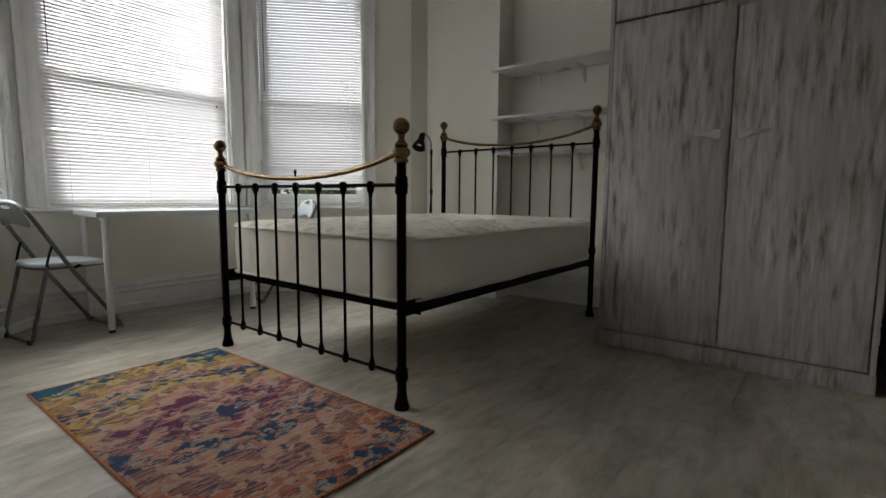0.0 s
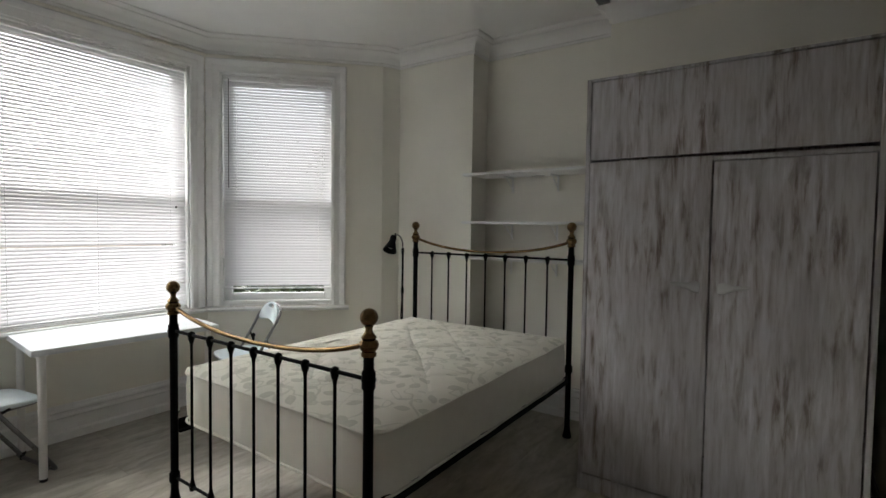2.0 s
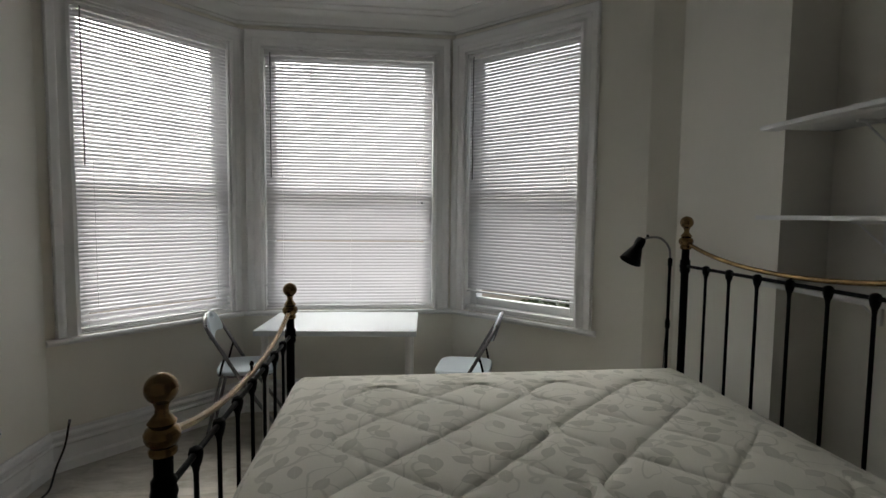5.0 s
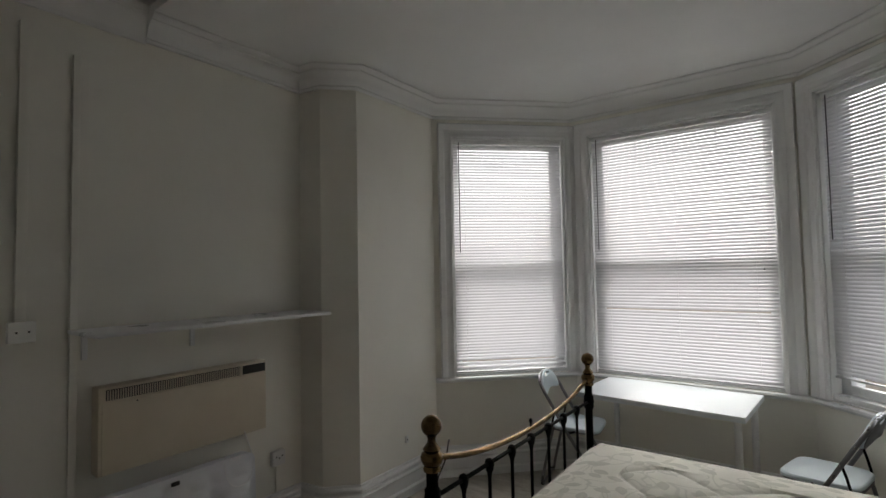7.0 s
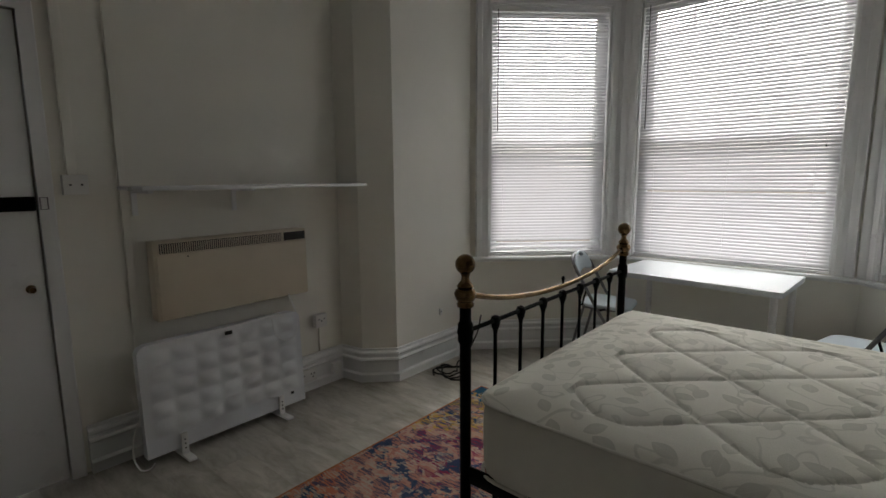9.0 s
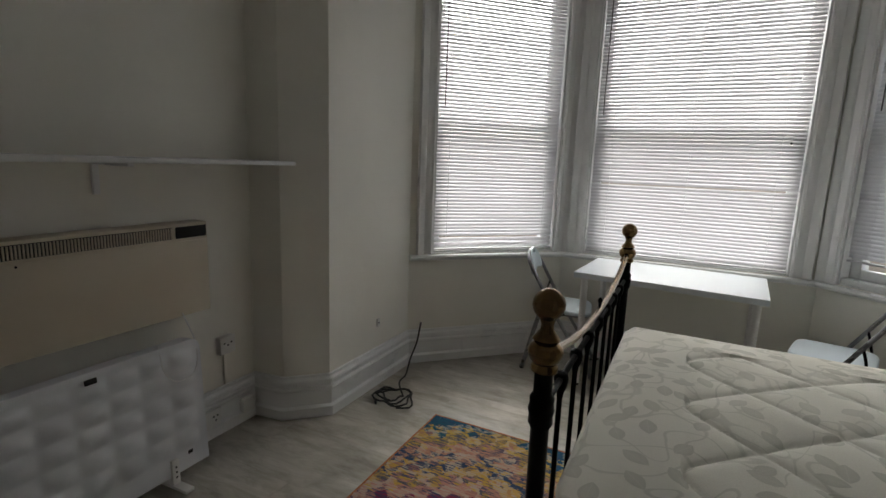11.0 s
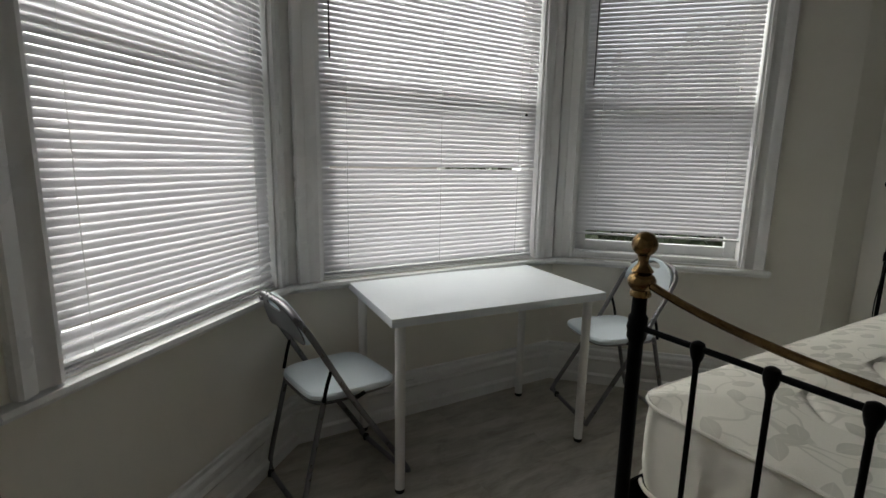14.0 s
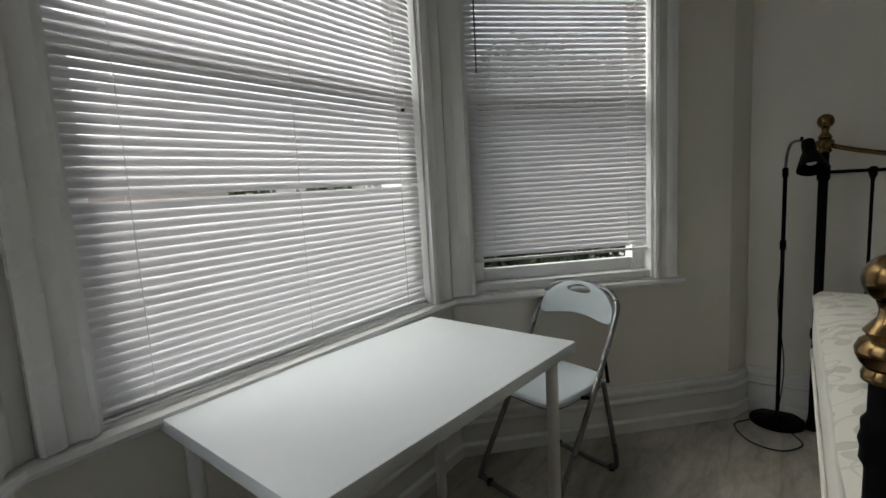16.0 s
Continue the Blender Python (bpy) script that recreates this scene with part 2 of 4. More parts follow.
def smooth_path(ctrl, n=8):
    """Catmull-Rom through control points."""
    P = [Vector(c) for c in ctrl]
    P = [2 * P[0] - P[1]] + P + [2 * P[-1] - P[-2]]
    out = []
    for i in range(1, len(P) - 2):
        a, b, c, d = P[i - 1:i + 3]
        for j in range(n):
            t = j / n
            out.append(0.5 * (2 * b + (c - a) * t + (2 * a - 5 * b + 4 * c - d) * t * t + (3 * b - a - 3 * c + d) * t ** 3))
    return out + [P[-2]]


def sweep(bm, path, profile, m=None):
    """A moulding along a flat path, mitred. path: (u, v); profile: (distance to the left of the path, height)."""
    P = [Vector(p) for p in path]
    rings = []
    for i, p in enumerate(P):
        d0 = (P[i] - P[i - 1]).normalized() if i else None
        d1 = (P[i + 1] - P[i]).normalized() if i + 1 < len(P) else None
        d0, d1 = d0 or d1, d1 or d0
        n0, n1 = Vector((-d0.y, d0.x)), Vector((-d1.y, d1.x))
        b = (n0 + n1) / max(0.2, 1 + n0.dot(n1))
        ring = []
        for a, h in profile:
            q = p + b * a
            w = Vector((q.x, q.y, h))
            ring.append(bm.verts.new(m @ w if m is not None else w))
        rings.append(ring)
    k = len(profile)
    for a, b in zip(rings, rings[1:]):
        for j in range(k):
            bm.faces.new((a[j], a[(j + 1) % k], b[(j + 1) % k], b[j]))
    bm.faces.new(rings[0][::-1])
    bm.faces.new(rings[-1])
    return bm


# ---- plan (interior on the left of each stretch) ----
H = 2.92
HIGH = 2.965
STEP = -0.955
DOORY = -0.15
PLAN = {
    "door_a": (0.52, DOORY), "right": (0.52, 3.70), "pier_b": (-0.87, 3.70), "rec_b": (-0.87, 3.93), "rec_a": (-1.93, 3.93),
    "pier_a": (-1.93, 3.70), "nib": (-2.672, 3.70), "bay_r": (-2.735, 3.55), "bay_cr": (-3.73, 2.555), "bay_cl": (-3.73, 1.012),
    "bay_l": (-2.915, 0.197), "pier_l": (-2.106, 0.197), "bend": (-1.94, 0.03), "alcove": (-1.915, DOORY),
}
NAMES = list(PLAN)
PTS = [Vector(p) for p in PLAN.values()]
T = 0.12


def outer(i, t=T):
    a, b, c = PTS[i - 1], PTS[i], PTS[(i + 1) % len(PTS)]
    d0, d1 = (b - a).normalized(), (c - b).normalized()
    n0, n1 = Vector((d0.y, -d0.x)), Vector((d1.y, -d1.x))
    return b + (n0 + n1) / max(0.2, 1 + n0.dot(n1)) * t


def wall_frame(i):
    """Matrix from (rightwards, up, into the room) to the world for wall i."""
    b, a = PTS[i], PTS[(i + 1) % len(PTS)]
    d = (b - a).normalized()
    n = Vector((d.y, -d.x))
    m = Matrix(((d.x, 0, n.x, a.x), (d.y, 0, n.y, a.y), (0, 1, 0, 0), (0, 0, 0, 1)))
    return m, (b - a).length


def wall_between(i, s0, s1, z0, z1, bm):
    """A block of wall i, whole thickness; ends at corners follow the mitre."""
    a, b = PTS[i], PTS[(i + 1) % len(PTS)]
    L = (b - a).length
    d = (b - a) / L
    n = Vector((d.y, -d.x))
    q0 = outer(i) if s0 <= 0 else a + d * s0 + n * T
    q1 = outer((i + 1) % len(PTS)) if s1 >= L else a + d * s1 + n * T
    p0, p1 = a + d * s0, a + d * s1
    lo = [bm.verts.new((*p, z0)) for p in (p0, p1, q1, q0)]
    hi = [bm.verts.new((*p, z1)) for p in (p0, p1, q1, q0)]
    bm.faces.new(lo[::-1])
    bm.faces.new(hi)
    for j in range(4):
        bm.faces.new((lo[j], lo[(j + 1) % 4], hi[(j + 1) % 4], hi[j]))


SILL, HEAD = 0.755, 2.64
OPEN = {7: (0.105, 0.99), 8: (0.153, 1.398), 9: (0.155, 1.082)}   # bay walls: right, centre, left
# from each wall's own left end
DOOR = (0.10, 0.862)
DOORH = 2.06
TITLES = ["wall_right", "wall_behind_wardrobe", "wall_recess_side", "wall_recess_back", "wall_recess_return", "wall_bed_pier", "wall_nib",
          "wall_bay_right", "wall_bay_centre", "wall_bay_left", "wall_fireplace_pier", "wall_alcove_splay", "wall_alcove_return", "wall_door"]
for i, title in enumerate(TITLES):
    bm = bmesh.new()
    L = (PTS[(i + 1) % len(PTS)] - PTS[i]).length
    if i in OPEN or i == 13:
        s1, s0 = (L - u for u in OPEN.get(i, DOOR))
        z0, z1 = (SILL, HEAD) if i in OPEN else (0, DOORH)
        wall_between(i, 0, s0, 0, HIGH + 0.02, bm)
        wall_between(i, s1, L, 0, HIGH + 0.02, bm)
        wall_between(i, s0, s1, z1, HIGH + 0.02, bm)
        if z0:
            wall_between(i, s0, s1, 0, z0, bm)
    else:
        wall_between(i, 0, L, 0, HIGH + 0.02, bm)
    tagged(mesh_ob(title, bm, WALL), "off-white painted plaster wall", "wall", kind="structure")

# floor slab and ceiling
bm = bmesh.new()
fv = [bm.verts.new((*outer(i, 0.1), -0.02)) for i in range(len(PTS))]
f = bm.faces.new(fv)
r = bmesh.ops.extrude_face_region(bm, geom=[f])
bmesh.ops.translate(bm, vec=(0, 0, -0.15), verts=[g for g in r["geom"] if isinstance(g, bmesh.types.BMVert)])
floor = tagged(mesh_ob("floor", bm, SUBFLOOR), "pale grey-brown wood-effect plank flooring", "floor", kind="structure")
def slab(bm, pts, z0, z1):
    lo = [bm.verts.new((*p, z0)) for p in pts]
    hi = [bm.verts.new((*p, z1)) for p in pts]
    bm.faces.new(lo)
    bm.faces.new(hi)
    for k in range(len(pts)):
        bm.faces.new((lo[k], lo[(k + 1) % len(pts)], hi[(k + 1) % len(pts)], hi[k]))


bm = bmesh.new()
slab(bm, [outer(i, 0.1) for i in range(len(PTS))], HIGH, HIGH + 0.2)
slab(bm, [Vector((STEP, 4.0))] + [outer(i, 0.1) for i in range(4, 14)] + [Vector((STEP, DOORY - 0.09))], H, HIGH - 0.001)
tagged(mesh_ob("ceiling", bm, CEIL), "white painted ceiling with a shallow step by the door", "ceiling", kind="structure")

# cornice
def cornice(path, top, deep=1.0, tall=1.0, name="cornice"):
    z = top
    prof = [(a * deep, z + (h - z) * tall) for a, h in [(0, z - 0.135), (0.014, z - 0.135), (0.018, z - 0.122), (0.014, z - 0.112), (0.022, z - 0.105), (0.03, z - 0.075), (0.052, z - 0.045),
            (0.075, z - 0.035), (0.075, z - 0.027), (0.092, z - 0.022), (0.105, z - 0.008), (0.105, z - 0.001), (0, z - 0.001)]]
    tagged(mesh_ob(name, sweep(bmesh.new(), path, prof), CEIL, None, True), "white moulded plaster cornice", "cornice", kind="structure")


cornice(PTS[2:14] + [Vector((STEP, DOORY))], H)
cornice([Vector((STEP, DOORY)), PTS[0], PTS[1], PTS[2]], HIGH, 0.5, 1.4)

# skirting
SK = [(0, 0), (0.034, 0), (0.034, 0.052), (0.026, 0.060), (0.020, 0.064), (0.020, 0.142), (0.026, 0.146), (0.030, 0.154), (0.026, 0.163), (0.016, 0.168), (0.016, 0.182), (0.024, 0.190), (0.022, 0.203), (0.010, 0.214), (0.008, 0.228), (0, 0.23)]
door_l = Vector((0.52 - DOOR[1] - 0.075, DOORY))
sk = sweep(bmesh.new(), PTS[0:14] + [door_l], SK)
tagged(mesh_ob("baseboard", sk, GLOSS, None, True), "tall white moulded skirting board", "skirting board", kind="structure")

# sill board round the bay
bay = [Vector((-2.931, 3.354)), PTS[8], PTS[9], PTS[10]]
SP = [(-0.02, 0.712), (0.012, 0.712), (0.02, 0.722), (0.036, 0.724), (0.042, 0.735), (0.036, 0.748), (-0.02, 0.752)]
tagged(mesh_ob("window_sill", sweep(bmesh.new(), bay, SP), GLOSS, None, True), "white painted window board running round the bay", "window sill", kind="structure")


# ---- windows and blinds ----
ARCH = [(0, 0), (0, 0.020), (0.012, 0.026), (0.022, 0.020), (0.030, 0.016), (0.050, 0.016), (0.056, 0.024), (0.072, 0.030), (0.086, 0.034), (0.092, 0.026), (0.092, 0)]


def rail(bm, u0, u1, v0, v1, w0, w1, m, bev=0.004):
    box(bm, (u0, v0, w0), (u1, v1, w1), bev, m)


def window(i, number):
    m, L = wall_frame(i)
    s0, s1 = OPEN[i]
    win = tagged(new(f"window_{number}"), "white sash window behind a venetian blind", "window", kind="structure")
    # moulded casing, both sides and head
    path = [(s1, SILL), (s1, HEAD), (s0, HEAD), (s0, SILL)]
    prof = [(-a * 1.2, h) for a, h in ARCH]
    part("casing", sweep(bmesh.new(), path, prof, m), GLOSS, win)
    # lining of the reveal
    bm = bmesh.new()
    rail(bm, s0 - 0.02, s0 + 0.012, SILL, HEAD, -0.23, 0.002, m, 0)
    rail(bm, s1 - 0.012, s1 + 0.02, SILL, HEAD, -0.23, 0.002, m, 0)
    rail(bm, s0, s1, HEAD - 0.012, HEAD + 0.02, -0.23, 0.002, m, 0)
    rail(bm, s0 - 0.05, s1 + 0.05, SILL - 0.05, SILL + 0.006, -0.28, -0.001, m, 0)
    part("reveal", bm, GLOSS, win)
    high = {9: 0.771, 8: 0.768, 7: 0.795}[i]
    part("bottom_board", boxed((s0 + 0.013, SILL + 0.007, -0.12), (s1 - 0.013, high, -0.007), 0.003, m), GLOSS, win)
    # two sashes
    mid = 1.63
    for name, z0, z1, w in (("upper_sash", mid - 0.02, HEAD - 0.012, -0.145), ("lower_sash", max(high, SILL + 0.006) + 0.001 if i == 7 else SILL + 0.006, mid + 0.025, -0.105)):
        bm = bmesh.new()
        a, b = s0 + 0.012, s1 - 0.012
        low = 0.045 if name == "upper_sash" else 0.058 if i == 7 else 0.075
        rail(bm, a, a + 0.058, z0, z1, w, w + 0.038, m)
        rail(bm, b - 0.058, b, z0, z1, w, w + 0.038, m)
        rail(bm, a + 0.058, b - 0.058, z0, z0 + low, w, w + 0.038, m)
        rail(bm, a + 0.058, b - 0.058, z1 - 0.045, z1, w, w + 0.038, m)
        if name == "upper_sash":
            for f in ((0.26, 0.72) if i == 8 else ()):
                u = a + (b - a) * f
                rail(bm, u - 0.006, u + 0.006, z1 - 0.22, z1 - 0.045, w + 0.010, w + 0.028, m, 0)
        s = part(name, bm, UPVC, win)
        g = boxed((a + 0.05, z0 + 0.03, w + 0.016), (b - 0.05, z1 - 0.03, w + 0.020), 0, m)
        p = part("pane", g, GLASS, s, smooth=False)
        p.visible_shadow = False
    return win


window(9, 1)
window(8, 2)
window(7, 3)

PITCH, TILT = 0.0232, 64
SLATW = 0.025


def slat_mesh(length, tilt):
    """One cambered aluminium slat, along u, its room edge low."""
    bm = bmesh.new()
    rows = []
    for k in range(7):
        t = k / 6 - 0.5
        y, z = t * SLATW, 0.0034 * (1 - (2 * t) ** 2)
        a = radians(-tilt)
        w, v = y * math.cos(a) - z * math.sin(a), y * math.sin(a) + z * math.cos(a)
        rows.append([bm.verts.new((u, v, w)) for u in (0, length)])
    for a, b in zip(rows, rows[1:]):
        bm.faces.new((a[0], a[1], b[1], b[0]))
    me = bpy.data.meshes.new("slat")
    bm.to_mesh(me)
    bm.free()
    me.materials.append(SLAT)
    me.shade_smooth()
    return me


def blind(i, u0, u1, bottom, top, depth, label, droop, wand_side, cords):
    """A venetian blind: head rail, slats, cords, bottom rail. droop: (height, extra gap) pairs."""
    m, L = wall_frame(i)
    b = thing("venetian_blind", label, "window blind", m, "blinds in the bay")
    part("head_rail", boxed((u0, top - 0.028, depth - 0.014), (u1, top, depth + 0.014), 0.002), GLOSS, b)
    me = slat_mesh(u1 - u0 - 0.008, TILT + {9: 2, 8: 3, 7: 3}[i])
    z = top - 0.045
    rnd = random.Random(i)
    last = z
    while z > bottom + 0.022:
        o = new("slat", me)
        o.parent = b
        o.matrix_basis = Matrix.Translation((u0 + 0.004 + rnd.uniform(-0.001, 0.001), z, depth)) @ Euler((radians(rnd.uniform(-2.2, 2.2)), 0, radians(rnd.uniform(-0.05, 0.05)))).to_matrix().to_4x4()
        last = z
        z -= PITCH
        for h, extra in droop:
            if z < h < z + PITCH:
                z -= extra
    part("bottom_rail", boxed((u0, bottom, depth - 0.012), (u1, bottom + 0.012, depth + 0.012), 0.003), SLAT, b)
    for c in cords:
        u = u0 + (u1 - u0) * c
        for w in (0.0125, -0.0125):
            bm = tube(bmesh.new(), [(u, bottom, depth + w), (u, top - 0.02, depth + w)], 0.0013, 5)
            part("ladder_cord", bm, CORD, b)
    drop = 1.07 if i == 8 else 0.93
    u = u0 + 0.045 if wand_side < 0 else u1 - 0.045
    bm = tube(bmesh.new(), [(u, top - 0.02, depth + 0.024), (u, top - 0.90, depth + 0.024)], 0.0035, 8)
    part("tilt_wand", bm, WAND, b, "dark tilt wand")
    bm = tube(bmesh.new(), smooth_path([(u1 - 0.075, top - 0.02, depth + 0.02), (u1 - 0.07, top - 0.5, depth + 0.022), (u1 - 0.078, top - drop, depth + 0.02)], 4), 0.001, 5)
    part("pull_cord", bm, CORD, b)
    bm = lathe(bmesh.new(), [(0.002, 0), (0.006, -0.004), (0.007, -0.02), (0.003, -0.026)], (u1 - 0.078, top - drop, depth + 0.02), 10)
    part("cord_pull", bm, RUBBER if i == 8 else PLASTIC, b)
    for u in (u0 + 0.01, (u0 + u1) / 2, u1 - 0.01):
        part("bracket", boxed((u - 0.008, top - 0.008, depth - 0.014), (u + 0.008, top + 0.006, depth + 0.018), 0.002), GLOSS, b)
    return b


blind(9, 0.1685, 1.0685, 0.775, 2.622, -0.022, "white aluminium venetian blind, closed, bottom slats uneven", [(0.87, 0.012), (0.83, 0.01)], -1, (0.1, 0.9))
blind(8, 0.1665, 1.3845, 0.772, 2.622, -0.028, "wide white aluminium venetian blind, closed, one slat slipped", [(1.262, 0.009)], -1, (0.1, 0.5, 0.9))
blind(7, 0.1185, 0.9765, 0.893, 2.622, -0.032, "white venetian blind lowered to just above the sill", [], -1, (0.12, 0.88))


# ---- door ----
def door():
    m, L = wall_frame(13)
    u0, u1 = DOOR
    d = tagged(new("door_1"), "white painted flush door, closed, with a latch and lock", "door", kind="structure")
    part("leaf", boxed((u0 + 0.006, 0.008, -0.045), (u1 - 0.006, DOORH - 0.006, -0.004), 0.003, m), GLOSS, d)
    path = [(u1, 0), (u1, DOORH), (u0, DOORH), (u0, 0)]
    prof = [(0.0, -0.11), (0, 0.012), (-0.012, 0.018), (-0.03, 0.02), (-0.05, 0.024), (-0.055, 0.02), (-0.055, 0), (-0.02, 0), (-0.02, -0.11)]
    part("frame", sweep(bmesh.new(), path, prof, m), GLOSS, d)
    la = part("latch", boxed((u1 - 0.17, 1.245, -0.004), (u1 - 0.012, 1.305, 0.026), 0.005, m), BLACK, d, "dark metal rim latch")
    bm = bmesh.new()
    tube(bm, [m @ Vector(p) for p in ((u1 + 0.002, 1.25, 0.03), (u1 + 0.028, 1.25, 0.03), (u1 + 0.028, 1.30, 0.03), (u1 + 0.002, 1.30, 0.03))], 0.003, 6, True)
    part("keep", bm, STEEL, d, "bright metal strike loop")
    bm = lathe(bmesh.new(), [(0.018, 0), (0.018, 0.006), (0.009, 0.008), (0.008, 0.03), (0.014, 0.034), (0.012, 0.045)], n=14, m=m @ Matrix.Translation((u1 - 0.06, 0.91, -0.004)))
    part("knob", bm, BRASS, d, "small brass lock knob")


door()

# ---- bed ----
BX = (-2.385, -1.06)
NEAR, FAR = 1.605, 3.575


def bed_end(bed, y, top, brass_end, brass_mid, ball_z, lower):
    """One end of the bed, with its two posts, bars and brass."""
    xs = BX
    bars = (-2.217, -2.056, -1.888, -1.722, -1.558, -1.392, -1.228)
    for x in xs:
        post = lathe(bmesh.new(), [(0.029, 0), (0.031, 0.012), (0.026, 0.03), (0.021, 0.05), (0.02, 0.068), (0.0186, 0.075), (0.0186, lower - 0.03), (0.025, lower - 0.02),
                                   (0.026, lower), (0.024, lower + 0.012), (0.026, lower + 0.02), (0.0186, lower + 0.032), (0.0186, top - 0.04), (0.025, top - 0.028), (0.024, top - 0.012),
                                   (0.027, top), (0.024, top + 0.012), (0.025, top + 0.026), (0.0186, top + 0.036), (0.0186, ball_z - 0.125)], (x, y, 0), 18)
        p = part("post", post, BLACK, bed)
        part("collar", lathe(bmesh.new(), [(0.0225, -0.137), (0.0265, -0.135), (0.0275, -0.126), (0.0235, -0.119), (0.030, -0.111), (0.0345, -0.101), (0.0355, -0.092), (0.031, -0.082),
                                           (0.023, -0.076), (0.028, -0.069), (0.021, -0.06), (0.0135, -0.05), (0.0125, -0.04), (0.016, -0.029)], (x, y, ball_z), 20), BRASS, p, "aged brass collar")
        ball = [(0.0322 * math.sin(math.pi * (0.14 + 0.86 * k / 13)), -0.0322 * math.cos(math.pi * (0.14 + 0.86 * k / 13))) for k in range(13)] + [(0.003, 0.0322)]
        part("ball_finial", lathe(bmesh.new(), ball, (x, y, ball_z), 24), BRASS, p, "aged brass ball")
    for name, z, r in (("top_rail", top, 0.0078), ("lower_rail", lower, 0.0072)):
        part(name, tube(bmesh.new(), [(xs[0], y, z), (xs[1], y, z)], r, 10), BLACK, bed)
    inner = y + 0.12 if y < 2 else y - 0.02
    part("cross_rail", box(boxed((xs[0] + 0.004, inner - 0.003, 0.358), (xs[1] - 0.004, inner + 0.003, 0.410), 0.001), (xs[0] + 0.004, inner, 0.404), (xs[1] - 0.004, inner + 0.03, 0.410), 0.001), BLACK, bed)
    for x in bars:
        bm = tube(bmesh.new(), [(x, y, lower - 0.012), (x, y, top + 0.006)], 0.0066, 10)
        b = part("spindle", bm, BLACK, bed)
        part("casting", lathe(bmesh.new(), [(0.007, -0.048), (0.009, -0.034), (0.013, -0.025), (0.016, -0.012), (0.0175, 0), (0.0145, 0.012), (0.006, 0.017)], (x, y, top), 12), BLACK, b)
        part("casting", lathe(bmesh.new(), [(0.005, -0.022), (0.0125, -0.017), (0.016, 0), (0.0135, 0.011), (0.0095, 0.026), (0.007, 0.04)], (x, y, lower), 12), BLACK, b)
    n = 24
    w = xs[1] - xs[0]
    pts = []
    for k in range(n + 1):
        t = k / n
        sag = (2 * t - 1) ** 2
        pts.append((xs[0] + w * t, y, brass_mid + (brass_end - brass_mid) * (sag * 0.75 + 0.25 * sag * sag)))
    part("brass_rail", tube(bmesh.new(), pts, 0.0102, 12), BRASS, bed, "sagging aged brass rail")
    return bars


bed = thing("bed_frame", "black iron bed frame with brass ball finials and rails", "bed")
bed_end(bed, NEAR, 0.886, 1.012, 0.922, 1.104, 0.14)
part("finial_pin", lathe(bmesh.new(), [(0.004, -0.03), (0.005, 0), (0.008, 0.005), (0.006, 0.014), (0.002, 0.018)], (-1.722, NEAR, 0.945), 10), BLACK, bed)
bed_end(bed, FAR, 1.215, 1.338, 1.243, 1.437, 0.47)
for x, sgn in ((BX[0], 1), (BX[1], -1)):
    bm = boxed((x - 0.004, NEAR + 0.01, 0.372), (x + 0.004, FAR - 0.01, 0.432), 0.001)
    box(bm, (x, NEAR + 0.01, 0.372), (x + sgn * 0.04, FAR - 0.01, 0.378), 0.001)
    part("side_rail", bm, BLACK, bed)
PINE = mat("pale_slat_wood", (0.5, 0.42, 0.3), 0.6)
link(PINE, ramp(PINE, noise_of(PINE, coords(PINE, (3, 40, 40)), 2, 5), [(0.3, (0.36, 0.27, 0.17)), (0.7, (0.58, 0.49, 0.36))]), bsdf(PINE).inputs["Base Color"])
slat_bm = boxed((BX[0] + 0.006, -0.035, 0), (BX[1] - 0.006, 0.035, 0.012), 0.003)
s0 = part("bed_slat", slat_bm, PINE, bed, "pale wooden slat")
s0.location = (0, NEAR + 0.21, 0.406)
for k in range(1, 13):
    o = s0.copy()
    scene.collection.objects.link(o)
    o.location = (0, NEAR + 0.21 + k * 0.135, 0.406)

# ---- mattress ----
MX0, MX1, MY0, MY1, MZ0, MZ1 = -2.405, -1.045, 1.638, 3.545, 0.418, 0.668


def folded(p, lo, hi, r=0.045):
    """Distance from the middle of a quilted block, steepened near its ends so that the stitch lines turn in loops."""
    w = min(p - lo, hi - p)
    if w < 0:
        return None, 0
    half = (hi - lo) / 2
    t = math.sqrt(w * w + 2 * w * r)
    full = 2 * math.sqrt(half * half + 2 * half * r)
    return (t if p < (lo + hi) / 2 else full - t), full


def quilt(x, y):
    """Height left by the stitched diamond quilting at a place on the top."""
    best = 1.0
    for lo, hi in ((1.878, 2.622), (2.662, 3.406)):
        ty, fy = folded(y, lo, hi)
        tx, fx = folded(x, -2.160, -1.145)
        if ty is None or tx is None:
            continue
        py, px = fy / 2, fx / 3
        for s in (1, -1):
            q = (ty / py + s * tx / px + 0.5) % 1.0
            best = min(best, min(q, 1 - q) * 0.26)
    return 0.012 * (1 - math.exp(-best / 0.03)) - 0.004 * math.exp(-(best / 0.006) ** 2)


